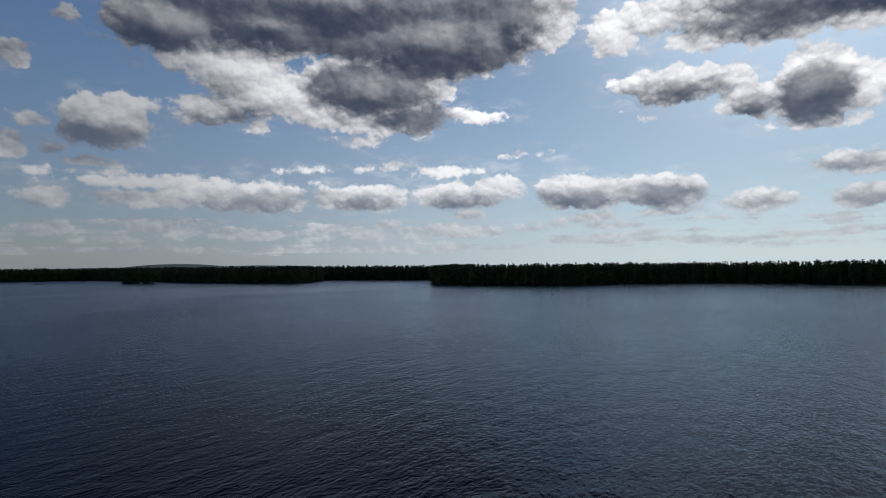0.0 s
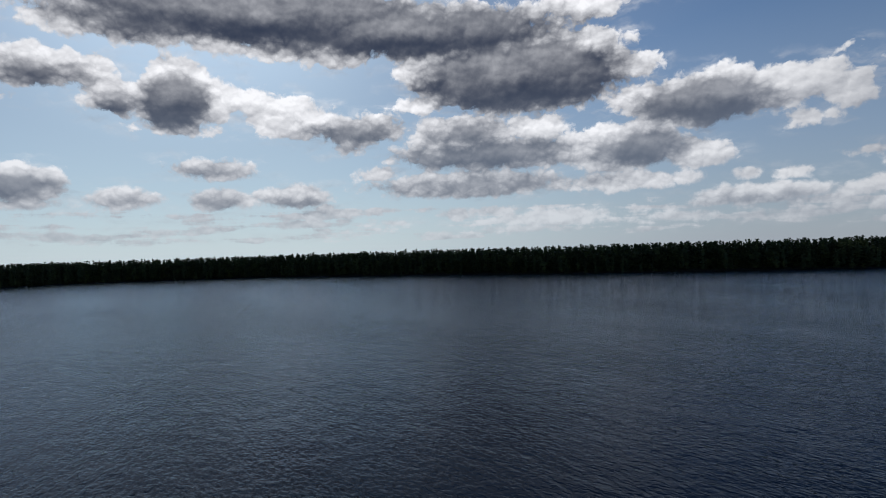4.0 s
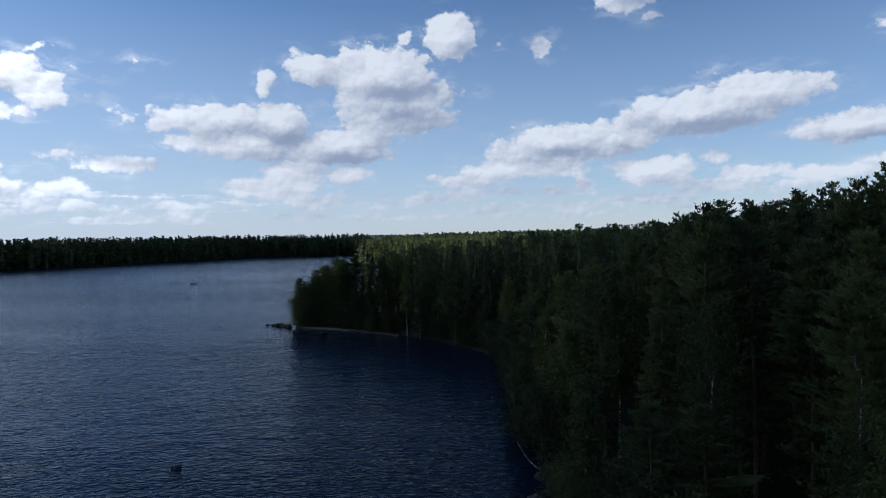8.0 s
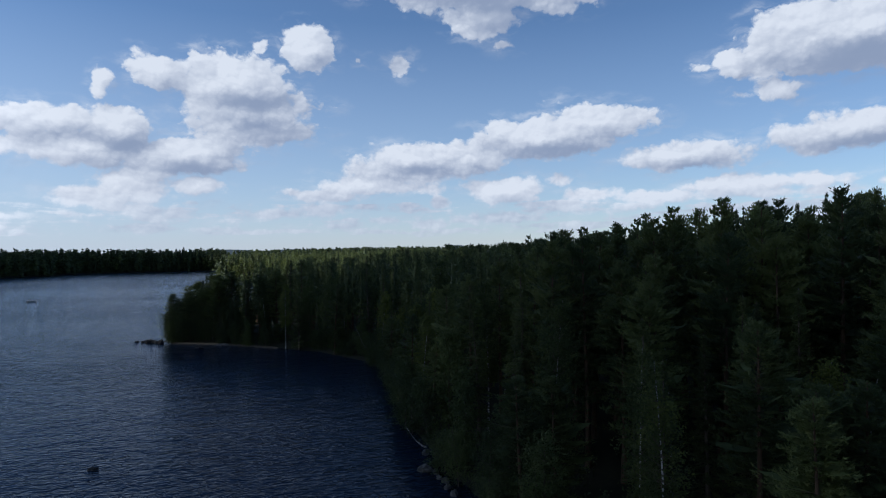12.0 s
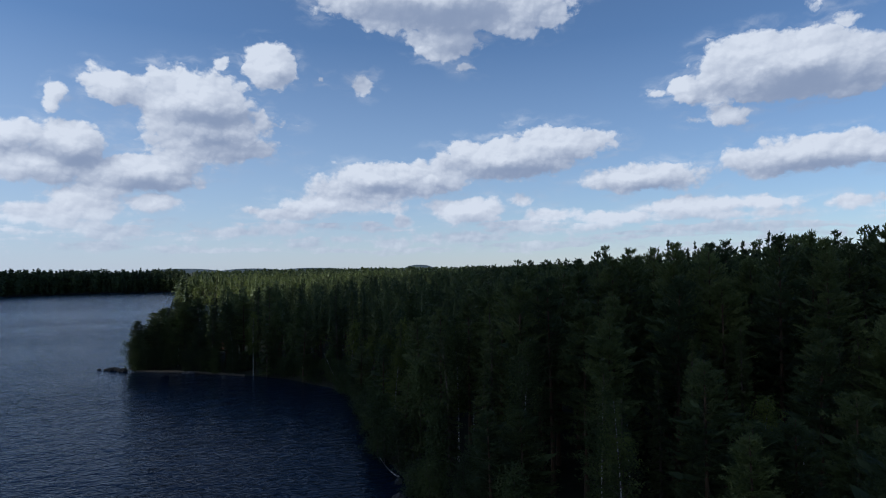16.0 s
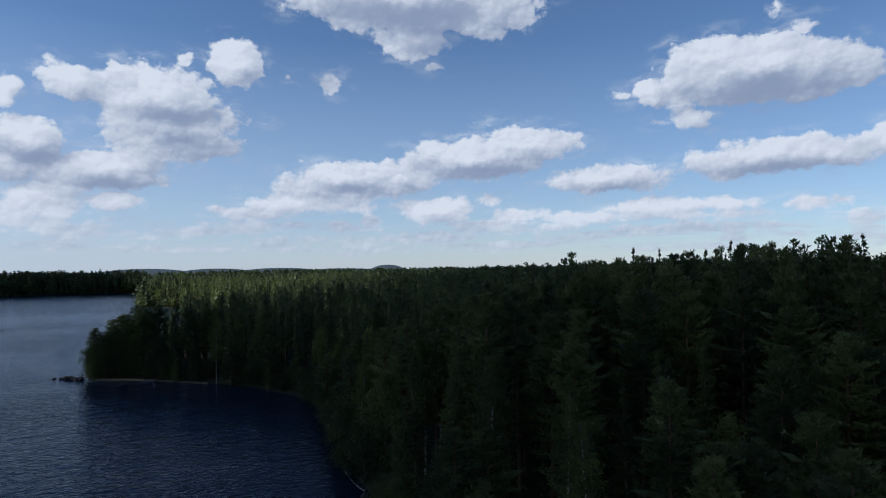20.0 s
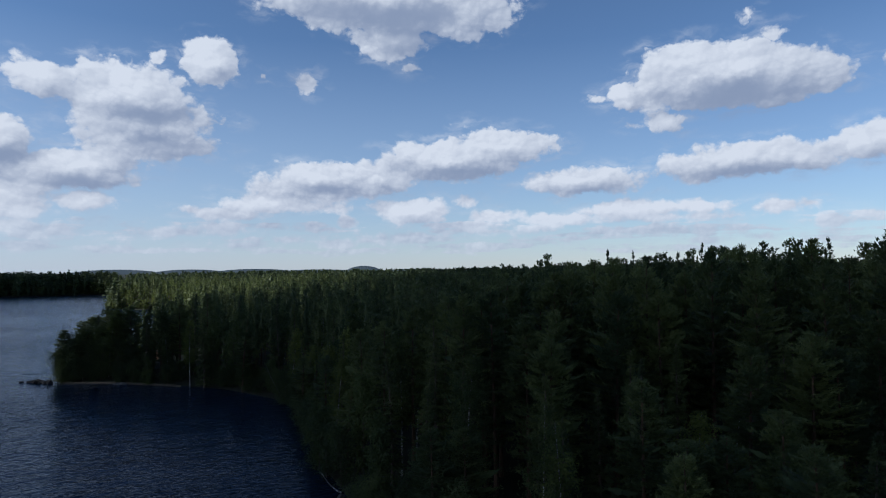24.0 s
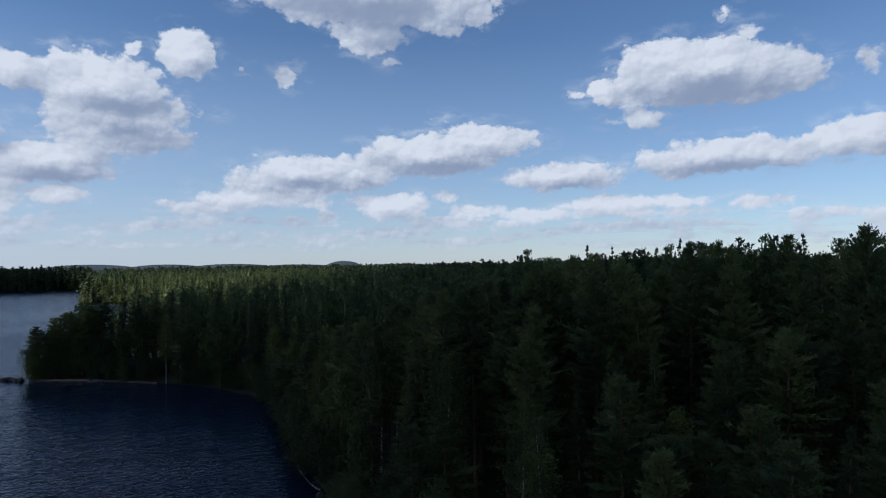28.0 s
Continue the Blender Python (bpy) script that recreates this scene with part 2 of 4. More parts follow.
FOREST_SHADE = [
    (20.3, 13.0, 3.4, 0.65), (18.7, 10.4, 3.4, 0.57), (1.0, 22.6, 7.3, 1.00), (-1.4, 20.4, 2.9, 1.03), (-29.8, 14.5, 5.2, 0.97), (-31.8, 12.6, 3.2, 0.44),
    (-5.8, 9.0, 4.4, 0.51), (-29.3, 7.9, 4.2, 0.46), (25.4, 7.2, 2.9, 0.46), (-17.4, 6.9, 2.9, 0.30), (31.8, 8.9, 2.2, 0.68), (6.2, 7.1, 3.1, 0.36),
]
CLOUD_BASES = HIGH_BANK_SHADE + FAR_BANK_SHADE + WEST_BANK_SHADE + FOREST_SHADE
SKY_MID = 65.0


class Nodes:
    """Short hand for building a node tree."""

    def __init__(self, tree):
        self.tree, self.nodes, self.links = tree, tree.nodes, tree.links

    def put(self, socket, value):
        if isinstance(value, bpy.types.NodeSocket):
            self.links.new(value, socket)
        elif value is not None:
            socket.default_value = value

    def math(self, op, a, b=None, c=None, clamp=False):
        n = self.nodes.new("ShaderNodeMath")
        n.operation, n.use_clamp = op, clamp
        for s, v in zip(n.inputs, (a, b, c)):
            self.put(s, v)
        return n.outputs[0]

    def vec(self, op, a, b=None, c=None):
        n = self.nodes.new("ShaderNodeVectorMath")
        n.operation = op
        for s, v in zip(n.inputs, (a, b, c)):
            self.put(s, v)
        return n.outputs["Value"] if op in ("DOT_PRODUCT", "LENGTH") else n.outputs["Vector"]

    def ramp(self, v, lo, hi, a=0.0, b=1.0, smooth=True):
        n = self.nodes.new("ShaderNodeMapRange")
        n.interpolation_type = "SMOOTHSTEP" if smooth else "LINEAR"
        for s, x in zip(n.inputs, (v, lo, hi, a, b)):
            self.put(s, x)
        return n.outputs[0]

    def noise(self, vector, scale, detail=4.0, rough=0.55, colour=False, distortion=0.0):
        n = self.nodes.new("ShaderNodeTexNoise")
        self.put(n.inputs["Vector"], vector)
        n.inputs["Scale"].default_value, n.inputs["Detail"].default_value = scale, detail
        n.inputs["Roughness"].default_value, n.inputs["Distortion"].default_value = rough, distortion
        return n.outputs["Color" if colour else "Fac"]

    def billow(self, vector, scale, detail=2.0):
        """Rounded heaps: high in the middle of each, with creases between."""
        n = self.nodes.new("ShaderNodeTexVoronoi")
        n.voronoi_dimensions, n.feature = "2D", "F1"
        self.put(n.inputs["Vector"], vector)
        n.inputs["Scale"].default_value, n.inputs["Detail"].default_value, n.inputs["Roughness"].default_value = scale, detail, 0.5
        return self.math("SUBTRACT", 0.5, n.outputs["Distance"])

    def vec_of(self, v):
        n = self.nodes.new("ShaderNodeCombineXYZ")
        for s in n.inputs:
            self.put(s, v)
        return n.outputs[0]

    def mix(self, fac, a, b):
        n = self.nodes.new("ShaderNodeMix")
        n.data_type = "RGBA"
        self.put(n.inputs[0], fac), self.put(n.inputs[6], a), self.put(n.inputs[7], b)
        return n.outputs[2]


def nearest_bank(k, place, banks, swell):
    """Degrees of sky from the rim of the nearest bank: more than 0 inside it."""
    most = None
    for az, el, w, h in banks:
        w, h = swell * w, swell * h
        q = k.vec("MULTIPLY_ADD", place, (1 / w, 1 / h, 0.0), (-(az - SKY_MID) / w, -el / h, 0.0))
        d = k.math("MULTIPLY_ADD", k.vec("LENGTH", q), -h, h)
        most = d if most is None else k.math("SMOOTH_MAX", most, d, 0.5)
    return most


def make_world():
    world = bpy.data.worlds.new("lake_sky")
    scene.world = world
    world.use_nodes = True
    k = Nodes(world.node_tree)
    k.nodes.clear()
    way = k.nodes.new("ShaderNodeTexCoord").outputs["Generated"]
    turned = k.nodes.new("ShaderNodeVectorRotate")
    turned.rotation_type = "Z_AXIS"
    k.put(turned.inputs["Vector"], way), k.put(turned.inputs["Angle"], radians(-SKY_MID))
    xyz = k.nodes.new("ShaderNodeSeparateXYZ")
    k.put(xyz.inputs[0], turned.outputs[0])
    x, y, z = xyz.outputs
    az = k.math("MULTIPLY", k.math("ARCTAN2", k.math("MULTIPLY", x, -1.0), y), 180 / math.pi)
    el = k.math("MULTIPLY", k.math("ARCSINE", z), 180 / math.pi)
    place = k.nodes.new("ShaderNodeCombineXYZ")
    k.put(place.inputs[0], az), k.put(place.inputs[1], el)
    place = place.outputs[0]

    # winds push the outlines about, coarse and fine
    coarse = k.vec("SUBTRACT", k.noise(place, 0.22, 2.0, 0.5, True), (0.5, 0.5, 0.5))
    fine = k.vec("SUBTRACT", k.noise(place, 0.8, 3.0, 0.5, True), (0.5, 0.5, 0.5))
    calm = k.ramp(el, 2.0, 13.0, 0.30, 1.0)        # low banks are far off: their lumps are small
    bent = k.vec("MULTIPLY_ADD", k.vec("MULTIPLY", coarse, k.vec_of(calm)), (1.4, 0.9, 0.0), place)
    bent = k.vec("MULTIPLY_ADD", k.vec("MULTIPLY", fine, k.vec_of(calm)), (1.4, 1.0, 0.0), bent)
    bent = k.vec("MULTIPLY", bent, (1.0, 1.0, 0.0))
    lean = k.vec("MULTIPLY_ADD", fine, (0.9, 0.6, 0.0), place)
    sunny = k.vec("NORMALIZE", k.vec("SUBTRACT", (SUN_AZ - SKY_MID, SUN_EL, 0.0), place))
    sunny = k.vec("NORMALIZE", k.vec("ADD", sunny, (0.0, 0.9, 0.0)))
    heaps = k.billow(k.vec("MULTIPLY", lean, (0.8, 1.1, 0.0)), 0.56, 3.0)
    sunward = k.billow(k.vec("MULTIPLY", k.vec("MULTIPLY_ADD", sunny, (0.3, 0.3, 0.0), lean), (0.8, 1.1, 0.0)), 0.56, 1.5)
    soft = k.math("MULTIPLY_ADD", k.noise(place, 0.42, 6.0, 0.55), 2.0, -1.0)
    base = nearest_bank(k, bent, CLOUD_BASES, 1.2)
    bulk = nearest_bank(k, bent, CLOUD_BANKS, 1.22)
    ahead = nearest_bank(k, k.vec("MULTIPLY_ADD", sunny, (1.3, 1.3, 0.0), bent), CLOUD_BANKS, 1.22)
    shape = k.math("MAXIMUM", bulk, k.math("MAXIMUM", nearest_bank(k, bent, CLOUD_PUFFS, 1.3), nearest_bank(k, bent, CLOUD_STRANDS, 1.08)))
    low = k.math("MULTIPLY_ADD", k.noise(k.vec("MULTIPLY", bent, (0.13, 1.2, 0.0)), 0.9, 3.0, 0.5), 2.6, -1.22)
    low = k.math("ADD", low, k.ramp(k.math("ABSOLUTE", k.math("SUBTRACT", el, 2.8)), 1.0, 3.0, 0.0, -2.0))
    shape = k.math("MAXIMUM", shape, k.math("MINIMUM", low, 0.3))
    aside = k.math("SUBTRACT", az, 112.0 - SKY_MID)
    behind = k.ramp(k.math("MAXIMUM", k.math("MULTIPLY", aside, -1.0), k.math("MULTIPLY", aside, 1.45)), 44.0, 80.0, 1.0, 0.0)
    curl = k.math("MULTIPLY_ADD", k.noise(bent, 1.9, 5.0, 0.62), 2.0, -1.0)
    rim = k.math("MULTIPLY_ADD", curl, k.math("MULTIPLY_ADD", behind, 0.18, 0.26), k.math("MULTIPLY_ADD", heaps, 0.62, k.math("MULTIPLY", soft, 0.50)))
    here = k.math("MULTIPLY_ADD", rim, k.ramp(el, 2.0, 13.0, 0.55, 1.0), k.math("ADD", shape, k.ramp(el, 3.0, 11.0, 0.12, 0.0)))
    cover = k.ramp(here, -0.08, 0.34)
    wisp = k.math("MULTIPLY", k.ramp(shape, -0.9, 0.1), k.ramp(k.noise(k.vec("MULTIPLY", bent, (0.45, 1.2, 0.0)), 0.7, 4.0, 0.55), 0.44, 0.80, 0.0, 0.5))
    cover = k.math("MAXIMUM", cover, wisp)

    # the sunward slopes are white; thick middles and bases are grey, and darkest with the sun behind them
    deep = k.ramp(k.math("ADD", base, k.math("MULTIPLY_ADD", soft, 0.55, k.math("MULTIPLY", heaps, -0.6))), -0.6, 1.0)
    gloom = k.ramp(k.math("MAXIMUM", k.math("MULTIPLY", aside, -1.0), k.math("MULTIPLY", aside, 0.62)), 44.0, 80.0, 1.0, 0.0)
    slope = k.math("MULTIPLY", k.math("SUBTRACT", ahead, bulk), 0.85)
    slope = k.math("MINIMUM", k.math("MAXIMUM", slope, -1.0), 1.0)
    relief = k.math("MULTIPLY", k.math("SUBTRACT", heaps, sunward), k.math("MULTIPLY_ADD", deep, -0.26, 0.44))
    lit = k.math("MULTIPLY_ADD", slope, k.math("MULTIPLY_ADD", behind, 0.22, -0.43), k.math("MULTIPLY_ADD", soft, 0.26, k.math("ADD", k.math("MULTIPLY_ADD", behind, 0.10, 0.66), k.math("MULTIPLY", k.ramp(el, 1.0, 9.0, 0.30, 0.0), k.math("MULTIPLY_ADD", behind, -0.65, 1.0)))))
    lit = k.math("SUBTRACT", lit, k.math("MULTIPLY", deep, k.math("MULTIPLY_ADD", behind, 0.18, 0.54)))
    lit = k.math("MINIMUM", k.math("SMOOTH_MAX", k.math("ADD", lit, relief), 0.0, 0.45), 1.0)
    lit = k.math("MULTIPLY", lit, k.ramp(el, 24.0, 30.0, 1.0, 0.3))      # unseen clouds overhead are dimmed, to darken what the water mirrors
    dark = k.mix(k.ramp(el, 7.0, 16.0), (0.20, 0.235, 0.30, 1), (0.060, 0.077, 0.124, 1))
    shade = k.mix(gloom, (0.28, 0.32, 0.405, 1), dark)
    bright = k.mix(behind, (0.745, 0.735, 0.725, 1), (1.62, 1.56, 1.51, 1))
    bright = k.mix(k.math("MULTIPLY", behind, k.ramp(el, 2.0, 13.0, 0.62, 0.0)), bright, (0.82, 0.84, 0.85, 1))
    tone = k.mix(lit, shade, bright)
    thin = k.math("MULTIPLY", cover, k.ramp(el, 0.0, 5.0, 0.55, 1.0, smooth=False))
    sky = k.nodes.new("ShaderNodeTexSky")
    sky.sky_type, sky.sun_disc = "NISHITA", False
    sky.sun_elevation, sky.sun_rotation = radians(SUN_EL), radians(-SUN_AZ)
    sky.altitude, sky.air_density, sky.dust_density, sky.ozone_density = 100.0, 1.0, 0.15, 3.0
    clear = k.nodes.new("ShaderNodeBackground")
    k.put(clear.inputs[0], sky.outputs[0]), k.put(clear.inputs[1], 0.093)
    cloud = k.nodes.new("ShaderNodeBackground")
    k.put(cloud.inputs[0], tone), k.put(cloud.inputs[1], 1.0)
    # a veil of thin high cloud that pales the sky low down
    veil = k.nodes.new("ShaderNodeBackground")
    pale = k.nodes.new("ShaderNodeMixShader")
    low = k.math("MULTIPLY", k.ramp(el, -1.0, 20.0, 0.88, 0.0, smooth=False), k.ramp(k.math("ABSOLUTE", k.math("SUBTRACT", az, SUN_AZ - SKY_MID)), 30.0, 140.0, 1.0, 0.42))
    glare = k.math("MULTIPLY", k.ramp(k.math("ABSOLUTE", k.math("SUBTRACT", az, SUN_AZ - SKY_MID)), 5.0, 55.0, 0.6, 0.0), k.ramp(el, 0.0, 45.0, 1.0, 0.5))
    k.put(pale.inputs[0], k.math("MAXIMUM", low, glare))
    k.put(veil.inputs[0], k.mix(k.math("MULTIPLY", glare, 1.6), (0.50, 0.565, 0.66, 1), (0.90, 1.05, 1.10, 1)))
    near_sun = k.ramp(k.vec("DOT_PRODUCT", way, tuple(SUN_WAY)), 0.87, 1.0, 1.0, 2.2)
    k.put(veil.inputs[1], k.math("MULTIPLY", near_sun, k.ramp(az, 138.0 - SKY_MID, 176.0 - SKY_MID, 1.0, 0.5)))
    k.links.new(clear.outputs[0], pale.inputs[1]), k.links.new(veil.outputs[0], pale.inputs[2])
    both = k.nodes.new("ShaderNodeMixShader")
    k.put(both.inputs[0], thin)
    k.links.new(pale.outputs[0], both.inputs[1]), k.links.new(cloud.outputs[0], both.inputs[2])
    k.links.new(both.outputs[0], k.nodes.new("ShaderNodeOutputWorld").inputs[0])


make_world()

# ---------------------------------------------------------------- materials


def material(name):
    m = bpy.data.materials.new(name)
    m.use_nodes = True
    k = Nodes(m.node_tree)
    return m, k, k.nodes["Principled BSDF"]


def foliage(name, dark, light, through_light=0.25):
    """Leaves and needles: two tones in clumps, another per tree, and some light let through."""
    m, k, p = material(name)
    spot = k.nodes.new("ShaderNodeNewGeometry").outputs["Position"]
    clump = k.noise(spot, 0.9, 3.0)
    tree = k.noise(spot, 0.16, 1.0)
    one = k.nodes.new("ShaderNodeObjectInfo").outputs["Random"]
    f = k.math("ADD", k.math("MULTIPLY", clump, 0.7), k.math("MULTIPLY_ADD", tree, 0.9, -0.25))
    f = k.math("ADD", f, k.math("MULTIPLY_ADD", one, 0.5, -0.25))
    colour = k.mix(k.ramp(f, 0.25, 0.95), (*dark, 1), (*light, 1))
    k.put(p.inputs["Base Color"], colour)
    p.inputs["Roughness"].default_value = 0.6
    p.inputs["Specular IOR Level"].default_value = 0.25
    t = k.nodes.new("ShaderNodeBsdfTranslucent")
    k.put(t.inputs[0], colour)
    mixed = k.nodes.new("ShaderNodeMixShader")
    mixed.inputs[0].default_value = through_light
    k.links.new(p.outputs[0], mixed.inputs[1]), k.links.new(t.outputs[0], mixed.inputs[2])
    k.links.new(mixed.outputs[0], k.nodes["Material Output"].inputs[0])
    return m


def rough(name, a, b, scale, bump=0.3, roughness=0.9, stretch=(1, 1, 1)):
    """A matt natural surface: stains, grain and relief."""
    m, k, p = material(name)
    spot = k.vec("MULTIPLY", k.nodes.new("ShaderNodeTexCoord").outputs["Object"], stretch)
    grain = k.noise(spot, scale, 6.0, 0.65)
    stain = k.noise(spot, scale * 0.13, 2.0)
    f = k.math("ADD", k.math("MULTIPLY", grain, 0.6), k.math("MULTIPLY", stain, 0.5))
    k.put(p.inputs["Base Color"], k.mix(k.ramp(f, 0.3, 0.8), (*a, 1), (*b, 1)))
    p.inputs["Roughness"].default_value = roughness
    p.inputs["Specular IOR Level"].default_value = 0.25
    n = k.nodes.new("ShaderNodeBump")
    n.inputs["Strength"].default_value, n.inputs["Distance"].default_value = bump, 0.05
    k.put(n.inputs["Height"], grain)
    k.links.new(n.outputs[0], p.inputs["Normal"])
    return m


def water_material():
    m, k, p = material("lake_water")
    spot = k.nodes.new("ShaderNodeNewGeometry").outputs["Position"]
    turned = k.nodes.new("ShaderNodeVectorRotate")
    turned.rotation_type = "Z_AXIS"
    k.put(turned.inputs["Vector"], spot), k.put(turned.inputs["Angle"], radians(-22))
    v = turned.outputs[0]
    ripple = k.noise(k.vec("MULTIPLY", v, (0.95, 1.9, 0.0)), 1.0, 2.0, 0.5, distortion=0.5)
    chop = k.noise(k.vec("MULTIPLY", v, (0.20, 0.45, 0.0)), 1.0, 1.5, 0.5, distortion=0.4)
    swell = k.noise(k.vec("MULTIPLY", v, (0.09, 0.18, 0.0)), 1.0, 2.0, 0.5, distortion=0.5)
    calm = k.noise(k.vec("MULTIPLY", v, (0.004, 0.016, 0.0)), 1.0, 4.0, 0.6)
    height = k.math("ADD", k.math("MULTIPLY", ripple, 1.5), k.math("MULTIPLY_ADD", swell, 2.0, k.math("MULTIPLY", chop, 1.8)))
    n = k.nodes.new("ShaderNodeBump")
    n.inputs["Distance"].default_value = 0.115
    # the wind ruffles the cove mouth most and leaves the wide lake smoother
    fetch = k.ramp(k.vec("LENGTH", k.vec("SUBTRACT", spot, (-10.0, 20.0, 0.0))), 40.0, 260.0, 1.0, 0.9)
    # towards the south the gloss is blurred and halved, to darken the reflections there
    south_dim = k.ramp(k.vec("DOT_PRODUCT", k.vec("NORMALIZE", k.vec("SUBTRACT", spot, (10.0, 25.0, 0.0))), (-0.8, 1.0, 0.0)), -0.95, 0.15, 1.0, 0.0)
    k.put(n.inputs["Strength"], k.math("MULTIPLY", fetch, k.ramp(calm, 0.36, 0.60, 0.65, 1.0)))
    k.put(n.inputs["Height"], height)
    # a dark blue body under a gloss that grows towards grazing angles
    k.links.new(n.outputs[0], p.inputs["Normal"])
    p.inputs["Base Color"].default_value = (0.005, 0.011, 0.024, 1)
    p.inputs["Roughness"].default_value = 0.9
    p.inputs["Specular IOR Level"].default_value = 0.0
    gloss = k.nodes.new("ShaderNodeBsdfGlossy")
    gloss.inputs["Color"].default_value = (0.77, 0.87, 1.0, 1)
    k.put(gloss.inputs["Roughness"], k.math("MULTIPLY_ADD", south_dim, 0.16, k.ramp(k.vec("LENGTH", k.vec("SUBTRACT", spot, (-10.0, 20.0, 0.0))), 60.0, 420.0, 0.07, 0.13)))
    k.links.new(n.outputs[0], gloss.inputs["Normal"])
    edge = k.nodes.new("ShaderNodeFresnel")
    edge.inputs["IOR"].default_value = 1.16
    k.links.new(n.outputs[0], edge.inputs["Normal"])
    both = k.nodes.new("ShaderNodeMixShader")
    k.put(both.inputs[0], k.math("MULTIPLY", edge.outputs[0], k.math("MULTIPLY_ADD", south_dim, -0.5, 1.0)))
    k.links.new(p.outputs[0], both.inputs[1]), k.links.new(gloss.outputs[0], both.inputs[2])
    k.links.new(both.outputs[0], k.nodes["Material Output"].inputs[0])
    return m


def bark_birch():
    m, k, p = material("birch_bark")
    spot = k.nodes.new("ShaderNodeTexCoord").outputs["Object"]
    marks = k.ramp(k.noise(k.vec("MULTIPLY", spot, (2.0, 2.0, 5.0)), 1.0, 3.0), 0.44, 0.53)
    k.put(p.inputs["Base Color"], k.mix(marks, (0.34, 0.33, 0.31, 1), (0.05, 0.046, 0.042, 1)))
    p.inputs["Roughness"].default_value = 0.75
    return m


WATER = water_material()
FLOOR = rough("forest_floor", (0.010, 0.014, 0.008), (0.030, 0.030, 0.017), 0.8, 0.6)
ROCK = rough("grey_granite", (0.03, 0.029, 0.028), (0.115, 0.11, 0.105), 1.6, 0.7)
WET_ROCK = rough("wet_dark_stone", (0.008, 0.008, 0.008), (0.026, 0.025, 0.024), 2.2, 0.6, 0.75)
SAND = rough("damp_shore_sand", (0.035, 0.028, 0.020), (0.095, 0.076, 0.052), 2.5, 0.4)
PINE_BARK = rough("pine_bark", (0.045, 0.032, 0.024), (0.13, 0.075, 0.045), 3.0, 0.8, stretch=(1, 1, 0.3))
SPRUCE_BARK = rough("spruce_bark", (0.05, 0.04, 0.032), (0.13, 0.10, 0.08), 4.0, 0.8, stretch=(1, 1, 0.4))
BIRCH_BARK = bark_birch()
PINE_GREEN = foliage("pine_needles", (0.056, 0.076, 0.032), (0.160, 0.185, 0.060), 0.42)
SPRUCE_GREEN = foliage("spruce_needles", (0.042, 0.057, 0.024), (0.124, 0.146, 0.046), 0.38)
BIRCH_GREEN = foliage("birch_leaves", (0.042, 0.058, 0.019), (0.165, 0.190, 0.045), 0.48)
ALDER_GREEN = foliage("alder_leaves", (0.034, 0.050, 0.020), (0.088, 0.112, 0.035), 0.38)
HULL = rough("boat_hull_paint", (0.10, 0.10, 0.11), (0.16, 0.16, 0.17), 4.0, 0.1, 0.45)
PALE_HULL = rough("grey_hull_paint", (0.24, 0.24, 0.24), (0.34, 0.34, 0.33), 4.0, 0.1, 0.4)
RIDGE_HAZE = rough("distant_woods_haze_glow", (0.020, 0.028, 0.030), (0.040, 0.050, 0.048), 0.02, 0.2)
RIDGE_HAZE.node_tree.nodes["Principled BSDF"].inputs["Emission Color"].default_value = (0.30, 0.46, 0.72, 1)      # aerial haze, put in as a faint blue glow of the ridge
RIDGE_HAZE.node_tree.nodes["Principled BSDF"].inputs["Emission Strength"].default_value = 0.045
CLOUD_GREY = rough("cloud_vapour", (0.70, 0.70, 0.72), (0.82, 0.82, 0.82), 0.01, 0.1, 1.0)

# ---------------------------------------------------------------- the lake and the land
# The shoreline, anticlockwise round the water: the near shore, the cape, the bay behind it, the far banks.
NEAR_SHORE = [(60, -1300), (180, -800), (160, -400), (90, -150), (45, -45), (25, -12), (14, 3), (7, 13), (3, 22), (0, 31), (-3.5, 41),
              (-7, 48), (-8.5, 53), (-11.5, 61), (-16, 78), (-20, 95), (-26, 103), (-36, 112), (-45, 116.5), (-60, 122), (-73, 123.5), (-78, 126.5)]
BAY = [(-77, 133), (-70, 150), (-68, 180), (-80, 215), (-92, 240), (-100, 280), (-115, 330), (-150, 372), (-178, 384), (-186, 395), (-190, 420),
       (-205, 470), (-235, 540), (-262, 595), (-300, 618)]
WEST_BANK = [(-345, 588), (-385, 555), (-392, 490), (-412, 435), (-415, 375), (-445, 310), (-475, 248), (-520, 155), (-605, 40), (-635, -10), (-700, -110), (-705, -180), (-690, -317),
             (-610, -370)]
SOUTH_BANK = [(-525, -396), (-495, -450), (-470, -530), (-500, -570), (-600, -650), (-640, -740), (-540, -880), (-440, -760), (-400, -726),
              (-360, -800), (-330, -900), (-322, -972), (-330, -1060), (-300, -1200), (-286, -1279), (-150, -1285)]
SHORE = np.array(NEAR_SHORE + BAY + WEST_BANK + SOUTH_BANK, float)
ISLETS = [(-273.0, -940.0, 29.0, 11.0, -59.0)]      # x, y, half length, half width, heading of a low wooded islet


